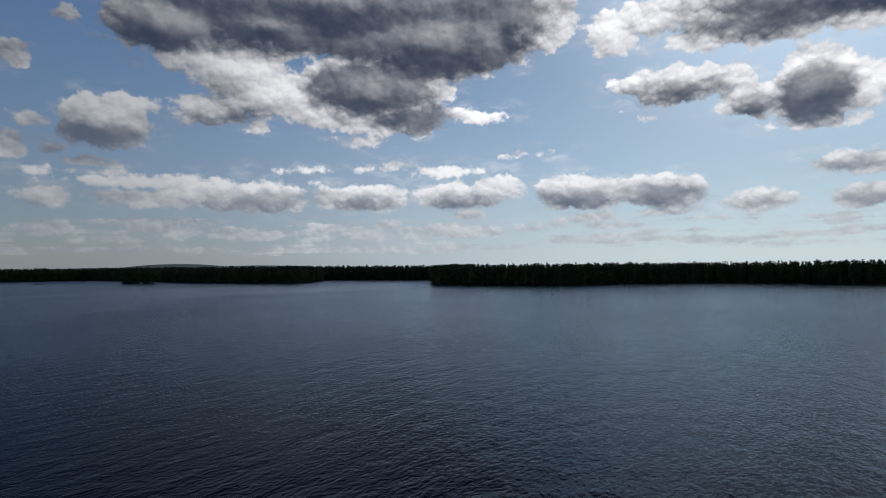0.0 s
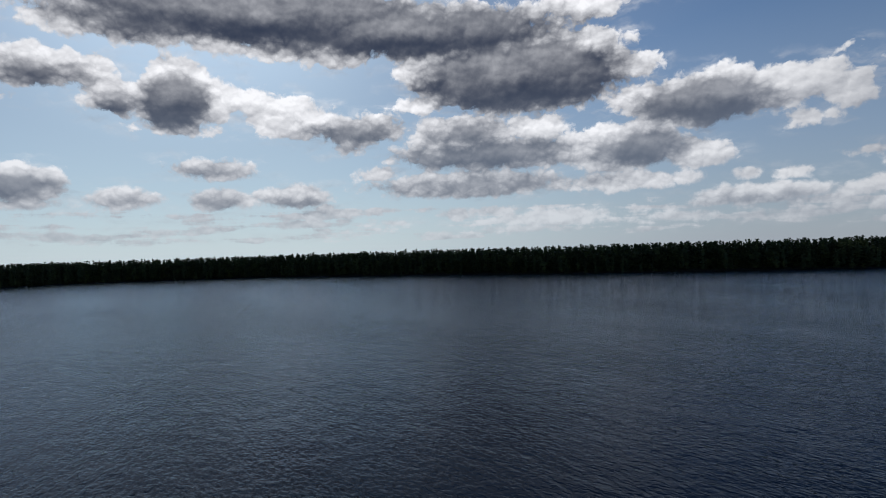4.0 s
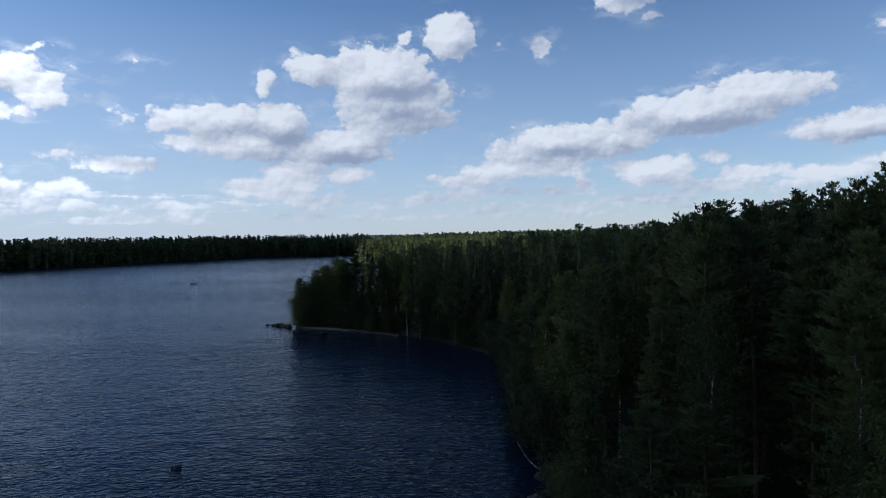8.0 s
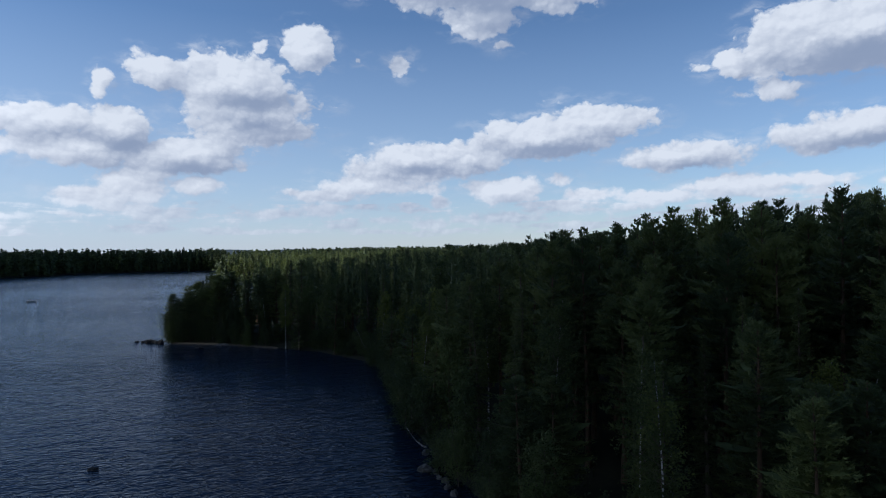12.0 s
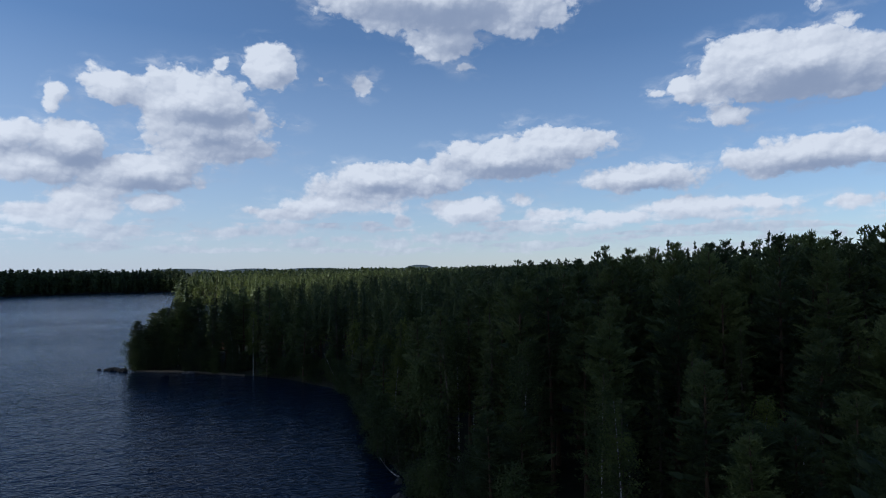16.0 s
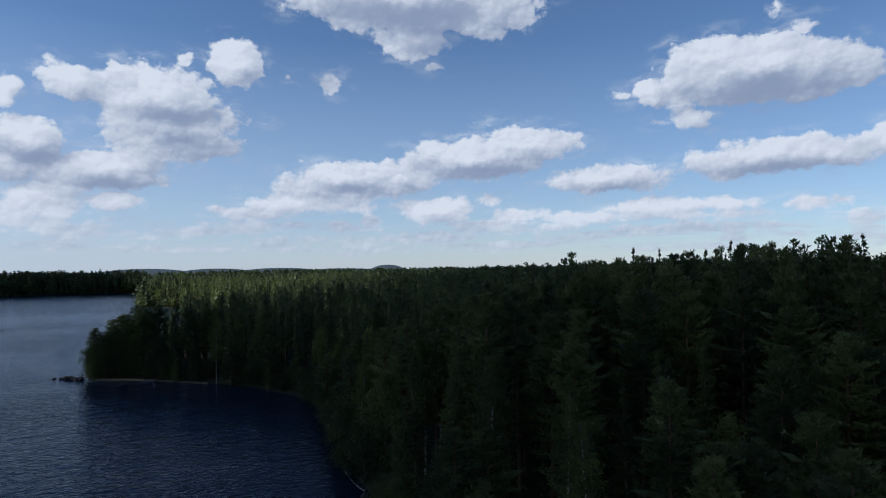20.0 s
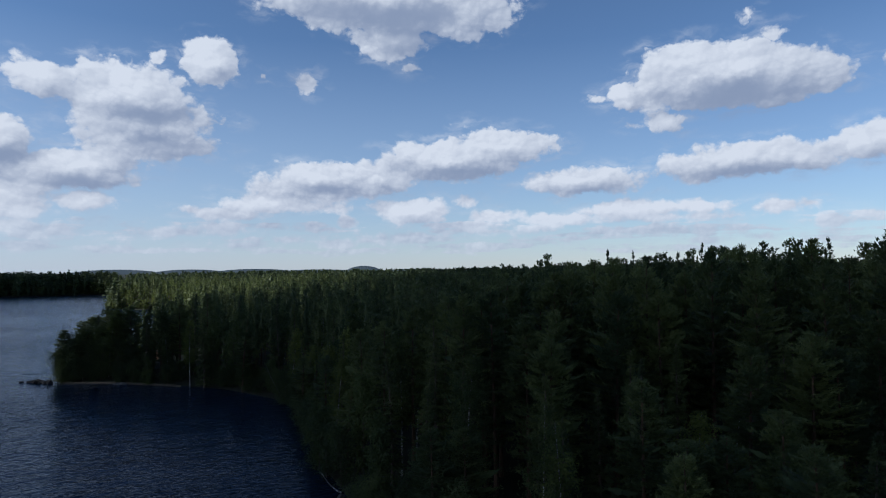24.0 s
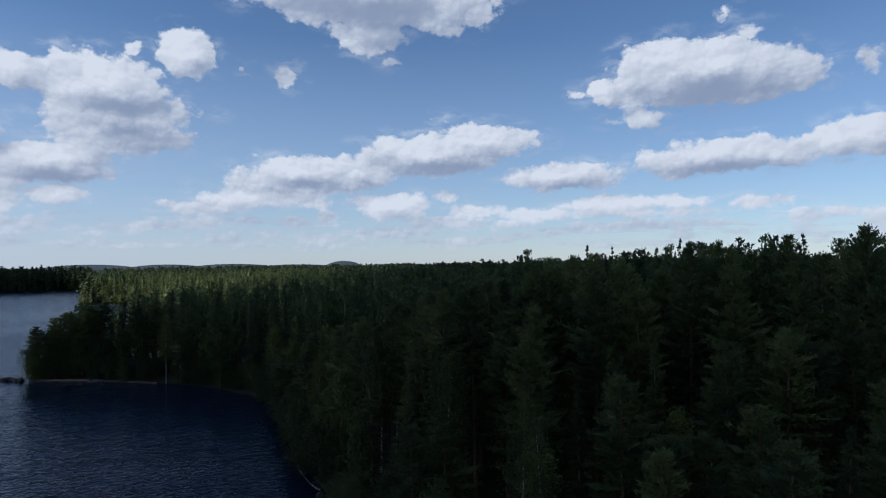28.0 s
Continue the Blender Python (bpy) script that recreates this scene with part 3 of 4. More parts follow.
def inland(px, py):
    """Metres from the shoreline: more than 0 on land, less on the water."""
    px, py = np.asarray(px, float), np.asarray(py, float)
    near, inside = np.full(px.shape, 1e9), np.zeros(px.shape, bool)
    for a, b in zip(SHORE, np.roll(SHORE, -1, 0)):
        d = b - a
        s = np.clip(((px - a[0]) * d[0] + (py - a[1]) * d[1]) / (d @ d), 0, 1)
        near = np.minimum(near, np.hypot(px - a[0] - s * d[0], py - a[1] - s * d[1]))
        cross = (a[1] > py) != (b[1] > py)
        inside ^= cross & (px < d[0] * (py - a[1]) / (d[1] if d[1] else 1e-9) + a[0])
    out = np.where(inside, -near, near)
    for x, y, l, w, turn in ISLETS:
        c, s = math.cos(radians(turn)), math.sin(radians(turn))
        u, v = (px - x) * c + (py - y) * s, -(px - x) * s + (py - y) * c
        out = np.maximum(out, (1 - np.hypot(u / l, v / w)) * w)
    return out


HILLS = [(120, 1700, 300, 200, 3),
         (-900, 90, 160, 130, 10), (700, 600, 500, 500, 12), (-1100, 500, 400, 500, 6)]


def ground_height(px, py):
    d = inland(px, py) - 0.9
    wob = 0.35 * np.sin(px * 0.21 + 1.3 * np.sin(py * 0.13)) * np.sin(py * 0.17)
    land = 0.15 + 2.6 * (1 - np.exp(-d.clip(0) / 22.0)) + 1.2 * (1 - np.exp(-d.clip(0) / 120.0)) + wob * np.clip(d / 10, 0, 1)
    for x, y, a, b, h in HILLS:
        land = land + h * np.exp(-((px - x) / a) ** 2 - ((py - y) / b) ** 2)
    return np.where(d > 0, np.minimum(land, 0.12 * d + land * np.clip(d / 6, 0, 1)), -np.minimum(-d * 0.22, 5.0))


def mesh_from(name, verts, faces, mats, index=None, smooth=False):
    """A mesh from numpy arrays of vertices and of triangles or quads."""
    me = bpy.data.meshes.new(name)
    verts, faces = np.asarray(verts, np.float32), np.asarray(faces, np.int32)
    n, k = faces.shape
    me.vertices.add(len(verts)), me.loops.add(n * k), me.polygons.add(n)
    me.vertices.foreach_set("co", verts.ravel())
    me.loops.foreach_set("vertex_index", faces.ravel())
    me.polygons.foreach_set("loop_start", np.arange(0, n * k, k, dtype=np.int32))
    if index is not None:
        me.polygons.foreach_set("material_index", np.asarray(index, np.int32))
    me.polygons.foreach_set("use_smooth", np.full(n, smooth))
    for m in mats:
        me.materials.append(m)
    me.update(calc_edges=True)
    return me


def make_ground():
    n, bend, far = 170, 6.0, 4700.0
    u = np.linspace(-1, 1, 2 * n + 1)
    line = far * np.sinh(bend * u) / math.sinh(bend)
    gx, gy = np.meshgrid(line - 20, line + 70)
    z = ground_height(gx.ravel(), gy.ravel())
    w = len(line)
    i = (np.arange(w - 1)[:, None] * w + np.arange(w - 1)).ravel()
    faces = np.stack([i, i + 1, i + 1 + w, i + w], 1)
    me = mesh_from("ground", np.c_[gx.ravel(), gy.ravel(), z], faces, [FLOOR], smooth=True)
    tagged(new("ground", me), "dark mossy forest floor and lake bed", "ground", kind="structure")
    me = mesh_from("water", [(-4700, -4700, 0), (4700, -4700, 0), (4700, 4700, 0), (-4700, 4700, 0)], [(0, 1, 2, 3)], [WATER])
    tagged(new("water", me), "dark rippled lake water reflecting the sky", "lake", kind="structure")


make_ground()

# ---------------------------------------------------------------- trees
rng = np.random.default_rng(7)


def unit(v):
    return v / np.maximum(np.linalg.norm(v, axis=-1, keepdims=True), 1e-9)


def sprays(centres, ways, length, width, spread, each, flat=False):
    """Triangular sprays of needles or leaves that stand out from the centres along the ways; flat ones lie open to the sky."""
    n = len(centres) * each
    if not np.isscalar(length):
        length, width = np.repeat(length, each)[:, None], np.repeat(width, each)[:, None]
    c, w = np.repeat(centres, each, 0), np.repeat(ways, each, 0)
    w = unit(w + rng.normal(0, spread, (n, 3)))
    side = unit(np.cross(w, rng.normal(0, 0.55 if flat else 1.0, (n, 3)) + ((0, 0, 1.0) if flat else (0, 0, 0.0))))
    l = length * rng.uniform(0.6, 1.3, (n, 1))
    b = c - 0.3 * l * w + rng.normal(0, 1, (n, 3)) * 0.12 * length
    half = side * width * rng.uniform(0.35, 0.6, (n, 1))
    verts = np.stack([b - half, b + half, b + w * l], 1).reshape(-1, 3)
    return verts, np.arange(3 * n).reshape(-1, 3)


def cones(starts, ends, r0, r1, sides=5):
    """Tapered limbs from the starts to the ends."""
    starts, ends = np.atleast_2d(starts), np.atleast_2d(ends)
    n = len(starts)
    r0, r1 = np.broadcast_to(r0, n)[:, None, None], np.broadcast_to(r1, n)[:, None, None]
    w = unit(ends - starts)
    a = unit(np.cross(w, np.where(np.abs(w[:, 2:]) > 0.9, (1.0, 0, 0), (0, 0, 1.0))))
    b = np.cross(w, a)
    t = np.arange(sides) * 2 * math.pi / sides
    ring = np.cos(t)[None, :, None] * a[:, None] + np.sin(t)[None, :, None] * b[:, None]
    verts = np.concatenate([starts[:, None] + ring * r0, ends[:, None] + ring * r1], 1).reshape(-1, 3)
    i = np.arange(sides)
    one = np.concatenate([np.stack([i, (i + 1) % sides, sides + (i + 1) % sides], 1), np.stack([i, sides + (i + 1) % sides, sides + i], 1)])
    return verts, (np.arange(n)[:, None, None] * 2 * sides + one).reshape(-1, 3)


def joined(pieces):
    vs, fs, at = [], [], 0
    for v, f in pieces:
        vs.append(v), fs.append(f + at)
        at += len(v)
    return np.concatenate(vs), np.concatenate(fs)


def stem(height, radius, bend, parts=7, sides=7):
    """A trunk that tapers and leans a little: its pieces and its centre line."""
    t = np.linspace(0, 1, parts + 1)
    mid = np.c_[bend[0] * t**2 + 0.05 * np.sin(5 * t + bend[1] * 9), bend[1] * t**2 + 0.05 * np.cos(4 * t + bend[0] * 9) - 0.05, height * t]
    mid[0, 2] = -0.4
    r = radius * (1 - 0.9 * t)
    r[0] *= 1.3
    return joined([cones(mid[i], mid[i + 1], r[i], r[i + 1], sides) for i in range(parts)]), mid


def on_line(mid, z):
    return np.stack([np.interp(z, mid[:, 2], mid[:, 0]), np.interp(z, mid[:, 2], mid[:, 1]), z], -1)


def conifer(height, base, reach, levels, arms, tufts, each, size, rise, droop, shape, lite=False, slim=0.5, flat=True, heart=0.6):
    """Trunk with limbs, and crown, of a pine or a spruce; rise and droop turn the arms up or down."""
    trunk, mid = stem(height, 0.011 * height + 0.03, rng.normal(0, 0.35, 2), *((2, 3) if lite else (7, 7)))
    z = height * (base + (0.975 - base) * np.linspace(0, 1, levels) ** 0.72)
    z = np.repeat(z, arms) + rng.normal(0, 0.28 * height * (1 - base) / levels, levels * arms)
    z = np.clip(z, base * height, height * 0.985)
    up = (z - base * height) / (height * (1 - base))
    l = reach * np.clip(shape(up), 0.05, 1) * rng.uniform(0.62, 1.18, len(z)) * np.repeat(rng.uniform(0.8, 1.15, levels), arms)
    a = rng.uniform(0, 2 * math.pi, len(z))
    tilt = rise + 0.5 * up**2 + rng.normal(0, 0.12, len(z))
    out = np.c_[np.cos(a) * np.cos(tilt), np.sin(a) * np.cos(tilt), np.sin(tilt)]
    root = on_line(mid, z)
    tip = root + out * l[:, None]
    tip[:, 2] -= droop * l * 0.5
    limbs = cones(root, root + (tip - root) * 0.7, 0.022 * l / reach + 0.010, 0.006, 3)
    # each arm carries a flat plume of shoots, widest past its middle
    s = rng.uniform(0.12, 1.0, (len(z), tufts)) ** 0.72
    aside = unit(np.cross(out, (0, 0, 1.0)))
    lat = rng.uniform(-1, 1, (len(z), tufts)) * np.sin(math.pi * np.clip(0.10 + 0.82 * s, 0, 1)) ** 0.8
    c = root[:, None] + (tip - root)[:, None] * s[..., None] + aside[:, None] * (lat * 0.40 * l[:, None])[..., None]
    c[..., 2] += 0.4 * droop * (s**2 - s) * l[:, None] + (0.12 - 0.2 * droop) * l[:, None] * s**2
    c = c + rng.normal(0, 1, c.shape) * np.array((0.035, 0.035, 0.03)) * reach
    ways = out[:, None] * 0.75 + aside[:, None] * (0.7 * lat)[..., None] + np.array((0, 0, 0.45 - droop * 0.7))
    fit = size * np.repeat(np.clip(0.5 + 1.0 * l / reach, 0, 1), tufts)     # shorter shoots near the tip
    crown = sprays(c.reshape(-1, 3), ways.reshape(-1, 3), fit, fit * slim, 0.38, each, flat)
    fan = []
    for s0, s1, s2, broad in (() if lite else ((0.02, 0.38, 0.66, 0.13), (0.30, 0.62, 0.92, 0.16))):
        tilt = aside * np.cos(0.5 * rng.normal(0, 1, (len(z), 1))) + np.array((0, 0, 1.0)) * 0.35 * rng.normal(0, 1, (len(z), 1))
        arch = (0.12 - 0.2 * droop) * l
        at = [root + (tip - root) * q + np.array((0, 0, 1.0)) * (0.4 * droop * (q * q - q) * l + arch * q * q)[:, None] for q in (s0, s1, s2)]
        wing = tilt * (broad * l)[:, None]
        quad = np.stack([at[0], at[1] - wing, at[2], at[1] + wing], 1).reshape(-1, 3)
        first = 4 * np.arange(len(z))[:, None]
        fan.append((quad, np.concatenate([first + (0, 1, 2), first + (0, 2, 3)])))
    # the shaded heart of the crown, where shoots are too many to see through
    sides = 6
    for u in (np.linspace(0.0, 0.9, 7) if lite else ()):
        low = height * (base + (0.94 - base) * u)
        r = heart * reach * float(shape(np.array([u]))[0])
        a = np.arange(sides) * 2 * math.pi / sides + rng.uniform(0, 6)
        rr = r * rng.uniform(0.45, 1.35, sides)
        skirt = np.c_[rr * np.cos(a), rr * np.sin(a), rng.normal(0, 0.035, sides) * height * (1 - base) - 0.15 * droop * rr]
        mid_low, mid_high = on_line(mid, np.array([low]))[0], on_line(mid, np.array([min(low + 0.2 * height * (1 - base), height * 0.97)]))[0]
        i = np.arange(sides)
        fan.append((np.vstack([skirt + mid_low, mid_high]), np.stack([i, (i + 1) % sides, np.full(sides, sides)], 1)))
    n = 8
    turn = rng.uniform(0, 2 * math.pi, n)
    lead = sprays(on_line(mid, np.linspace(height * 0.95, height * 0.99, n)), np.c_[np.cos(turn) * 0.6, np.sin(turn) * 0.6, np.ones(n)], size * 0.6, size * 0.2, 0.3, max(each, 2))
    return (trunk, joined([crown, lead] + fan)) if lite else (trunk, joined([crown, lead] + fan), limbs)


def pine_shape(u):
    return np.maximum(np.clip(0.60 + 1.6 * u, 0, 1) * np.clip(1.5 * (1 - u) ** 0.52, 0, 1), 0.05)


def spruce_shape(u):
    return (1 - u) ** 0.85 * np.clip(0.7 + 2 * u, 0, 1)


def birch(height, base, reach, boughs, tufts, each, size, bend, lite=False):
    """Trunk with boughs, and hanging crown, of a birch or an alder."""
    trunk, mid = stem(height, 0.006 * height + 0.02, bend, *((2, 3) if lite else (7, 7)))
    z = rng.uniform(base, 0.97, boughs) * height
    up = (z / height - base) / (1 - base)
    l = reach * np.sqrt(np.clip(1 - (1.7 * up - 0.62) ** 2, 0.08, 1)) * rng.uniform(0.5, 1.1, boughs)
    a = rng.uniform(0, 2 * math.pi, boughs)
    tilt = rng.uniform(0.35, 0.9, boughs)
    out = np.c_[np.cos(a) * np.cos(tilt), np.sin(a) * np.cos(tilt), np.sin(tilt)]
    root = on_line(mid, z)
    tip = root + out * l[:, None]
    limbs = cones(root, root + (tip - root) * 0.55, 0.022, 0.008, 3)
    s = rng.uniform(0.2, 1.1, (boughs, tufts))
    c = root[:, None] + (tip - root)[:, None] * s[..., None] + rng.normal(0, 0.13 * reach, (boughs, tufts, 3))
    c[..., 2] -= np.abs(rng.normal(0, 0.26 * reach, (boughs, tufts))) * s
    ways = unit(rng.normal(0, 1, (boughs * tufts, 3)) + (0, 0, -0.7))
    crown = sprays(c.reshape(-1, 3), ways, size, size * 0.75, 0.4, each)
    return (trunk, crown) if lite else (trunk, crown, limbs)


def tree_thing(name, label, category, shapes, bark, green):
    """One standing tree: an empty at its foot, a trunk with its dark limbs, and a crown."""
    top = tagged(new(name), label, category, "trees of the near shore")
    wood = joined([shapes[0], shapes[2]])
    which = np.r_[np.zeros(len(shapes[0][1]), int), np.ones(len(shapes[2][1]), int)]
    trunk = new("trunk", mesh_from("trunk", *wood, [bark, SPRUCE_BARK], which))
    crown = new("crown", mesh_from("crown", *shapes[1], [green]))
    trunk.parent = crown.parent = top
    return top


# Near kinds, each of unit build at its own height; copies take another size and turn.
KINDS = {"pine": [], "spruce": [], "birch": [], "alder": []}
NEAR_HEIGHT = {"pine": 20.0, "spruce": 18.0, "birch": 14.0, "alder": 8.0}
for n in range(8):
    fine = n < 4        # the first four of each kind are for the nearest trees
    KINDS["pine"].append(conifer(20.0, rng.uniform(0.14, 0.30), rng.uniform(2.6, 3.2), *((23, 7, 22, 4, 0.26) if fine else (22, 6, 16, 2, 0.36)), 0.10, 0.1, pine_shape, False, 0.36 if fine else 0.46))
for n in range(8):
    fine = n < 4
    KINDS["spruce"].append(conifer(18.0, 0.08, rng.uniform(2.0, 2.5), *((28, 8, 15, 3, 0.27) if fine else (24, 6, 12, 2, 0.37)), -0.12, 0.5, spruce_shape, False, 0.36 if fine else 0.46))
for n in range(8):
    fine = n < 4
    KINDS["birch"].append(birch(14.0, rng.uniform(0.22, 0.36), rng.uniform(1.7, 2.2), *((74, 46, 3, 0.125) if fine else (58, 30, 2, 0.26)), rng.normal(0, 0.9, 2)))
for n in range(8):
    fine = n < 4
    KINDS["alder"].append(birch(8.0, 0.04, rng.uniform(2.0, 2.5), *((60, 42, 3, 0.135) if fine else (46, 34, 2, 0.24)), rng.normal(0, 0.5, 2)))
LOOKS = {"pine": ("pine_tree", "tall dark green pine with a layered crown", "pine tree", PINE_BARK, PINE_GREEN),
         "spruce": ("spruce_tree", "dark green spruce with drooping branches", "spruce tree", SPRUCE_BARK, SPRUCE_GREEN),
         "birch": ("birch_tree", "slender white-stemmed birch with light leaves", "birch tree", BIRCH_BARK, BIRCH_GREEN),
         "alder": ("alder_tree", "bushy dark alder leaning over the waterline", "alder tree", SPRUCE_BARK, ALDER_GREEN)}
FIRST = {kind: [] for kind in KINDS}


def plant(kind, x, y, height, number, label="", fine=False, broad=1.0):
    """A near tree of a kind on the ground at x, y."""
    n = number % 4 + (0 if fine or math.hypot(x - EYE[0], y - EYE[1]) < 52 else 4)
    z = float(ground_height(np.array([x]), np.array([y]))[0])
    s = height / NEAR_HEIGHT[kind]
    wide = (0.55 + 0.45 * s) * broad
    m = pose(x, y, z, 0, 0, (number * 77.0) % 360) @ Matrix.Diagonal((wide, wide, s, 1))
    while len(FIRST[kind]) <= n:
        FIRST[kind].append(None)
    if FIRST[kind][n] is None:
        name, text, category, bark, green = LOOKS[kind]
        top = tree_thing(name, text, category, KINDS[kind][n], bark, green)
        top.matrix_basis = m
        FIRST[kind][n] = (top, m)
    else:
        first = FIRST[kind][n][0]
        keep = first.matrix_basis.copy()
        first.matrix_basis = Matrix.Identity(4)
        top = copy_thing(first, m)
        first.matrix_basis = keep
    if label:
        tagged(top, label)
    return top


def canopy(px, py):
    """How high over the water the treetops reach: lower on the cape, higher inland and to the east."""
    cape = np.interp(px, [-80, -65, -50, -20, 12, 60], [12.5, 16.5, 18.6, 20.3, 23.0, 25.5])
    shore = np.interp(px, [-30, 0, 8, 15, 30, 50], [20.3, 21.2, 22.9, 24.0, 25.7, 27.0])
    head = np.interp(py, [260, 400], [20.0, 21.2])
    top = np.where(py > 260, head, np.where(py > 95, np.interp(py, [200, 260], [1, 0.85]) * cape + np.interp(py, [200, 260], [0, 3.0]), shore))
    return np.minimum(top, np.interp(np.hypot(px + 2, py + 12), [20, 40, 50, 62], [12.5, 16.5, 20.0, 27.0]))


def scattered(x0, x1, y0, y1, step):
    """Uneven planting places in a box."""
    gx, gy = np.meshgrid(np.arange(x0, x1, step), np.arange(y0, y1, step))
    n = gx.size
    return np.c_[gx.ravel(), gy.ravel()] + rng.uniform(-0.46, 0.46, (n, 2)) * step


# Tall trees that stand out of the near canopy: x, y, height of the tip over the water
TALL = [("pine", 11.3, 62.2, 22.6), ("pine", 20.1, 71.9, 23.2), ("spruce", 8.5, 90.4, 22.4), ("pine", 39.7, 47.2, 24.7), ("pine", 26.0, 43.0, 23.5),
        ("pine", 32.0, 44.0, 24.3), ("pine", 20.5, 51.5, 23.0), ("pine", 36.0, 46.0, 24.4), ("pine", 47.0, 44.0, 25.4)]
STEMS = [("birch", 3.5, 35.2, 17.0), ("birch", 7.2, 24.6, 15.0), ("birch", -9.5, 63.5, 13.0), ("birch", -44.3, 117.2, 14.0), ("birch", 17.5, 25.0, 14.5)]
CAPE_TIP = [("pine", -73.9, 127.0, 11.0), ("alder", -71.6, 126.2, 8.5), ("pine", -69.9, 129.5, 13.5), ("pine", -70.0, 126.5, 11.5), ("spruce", -67.3, 127.0, 14.2),
            ("pine", -66.0, 131.0, 15.0), ("alder", -65.5, 125.0, 9.5), ("pine", -63.0, 126.5, 15.3), ("pine", -60.5, 128.5, 16.0), ("alder", -58.5, 124.5, 10.0), ("spruce", -56.5, 127.0, 16.2),
            ("pine", -52.5, 124.0, 15.5), ("pine", -49.0, 125.0, 16.5), ("pine", -71.9, 131.0, 12.5), ("alder", -74.2, 128.8, 7.5), ("alder", -69.0, 124.6, 6.5), ("alder", -70.4, 125.8, 8.5),
            ("alder", -70.5, 128.2, 9.5), ("alder", -67.8, 125.2, 9.0), ("alder", -73.0, 129.6, 8.5), ("pine", -67.0, 129.4, 12.5), ("pine", -63.8, 129.0, 14.5), ("alder", -61.5, 124.4, 9.5), ("alder", -74.6, 125.6, 7.5), ("alder", -73.4, 127.2, 9.8), ("alder", -72.0, 124.9, 9.0), ("alder", -71.5, 128.6, 11.0),
            ("alder", -68.6, 127.2, 12.0), ("alder", -66.2, 127.6, 12.5), ("birch", -64.4, 126.0, 14.0), ("birch", -68.8, 130.6, 14.0)]
EYE = np.array((-1.0, -8.0))
placed = []
count = 0
for kind, x, y, tip in TALL + STEMS + CAPE_TIP:
    foot = float(ground_height(np.array([x]), np.array([y]))[0])
    plant(kind, x, y, tip - foot, count, "tall pine standing above the dark forest canopy" if kind == "pine" and y < 100 else "", True, 1.3 if x < -48 else 1.0)
    placed.append((x, y))
    count += 1

spots = scattered(-95, 130, -40, 420, 4.3)
d = inland(spots[:, 0], spots[:, 1])
off = spots - EYE
far = np.hypot(off[:, 0], off[:, 1])
bear = np.degrees(np.arctan2(-off[:, 0], off[:, 1]))
fringe = (d < 7) & (spots[:, 1] < 135) & (spots[:, 1] > 0)
near = (d > 0.9) & (far > 15) & (bear > -52) & ((far < 74) | (fringe & (bear > 0)))
taken = np.array(placed)
gap = np.hypot(*(spots[:, None] - taken[None]).transpose(2, 0, 1)).min(1)
near &= np.hypot(spots[:, 0] + 8.3, spots[:, 1] - 50.8) > 2.0
near &= gap > np.where(spots[:, 0] < -48, 2.6, 1.5)
def canopy_at(x, y):
    return float(canopy(np.array([x]), np.array([y]))[0]) - float(ground_height(np.array([x]), np.array([y]))[0])


for (x, y), di in zip(spots[near], d[near]):
    r = rng.random()
    top = canopy_at(x, y)
    if di < 7:
        if y > 95:
            kind = "birch" if r < 0.06 else ("alder" if r < 0.24 else ("spruce" if r < 0.76 else "pine"))
        else:
            kind = "birch" if r < 0.22 else ("alder" if r < 0.55 else ("spruce" if r < 0.78 else "pine"))
        h = min((7.5 if y < 100 else 11.0) + 1.2 * di + rng.uniform(-1.5, 2.5), top)
        if kind == "alder":
            h *= 0.85
    else:
        kind = "pine" if r < 0.70 else ("spruce" if r < 0.93 else "birch")
        h = top * {"pine": rng.uniform(0.91, 1.03), "spruce": rng.uniform(0.80, 1.02), "birch": rng.uniform(0.60, 0.8)}[kind]
    plant(kind, float(x), float(y), float(h), count)
    count += 1

# Alders that hang over the waterline all along the cove
edge_line = np.array(NEAR_SHORE[7:] + BAY[:3], float)
for a, b in zip(edge_line[:-1], edge_line[1:]):
    n = max(1, int(np.linalg.norm(b - a) / (2.3 if a[1] < 90 else 1.3)))
    for i in range(n):
        p = a + (b - a) * (i + rng.random()) / n + unit(np.array((b[1] - a[1], a[0] - b[0]))) * rng.uniform(0.05, 1.5 if a[1] < 90 else 4.5)
        if inland(p[:1], p[1:])[0] > 0.02 and math.hypot(p[0] + 8.0, p[1] - 50.8) > 3.0 and math.hypot(p[0] + 44.3, p[1] - 115.8) > 2.4:
            plant("alder", float(p[0]), float(p[1]), float(rng.uniform(3.5, 7.5 if a[1] < 90 else 6.5)), count)
            count += 1


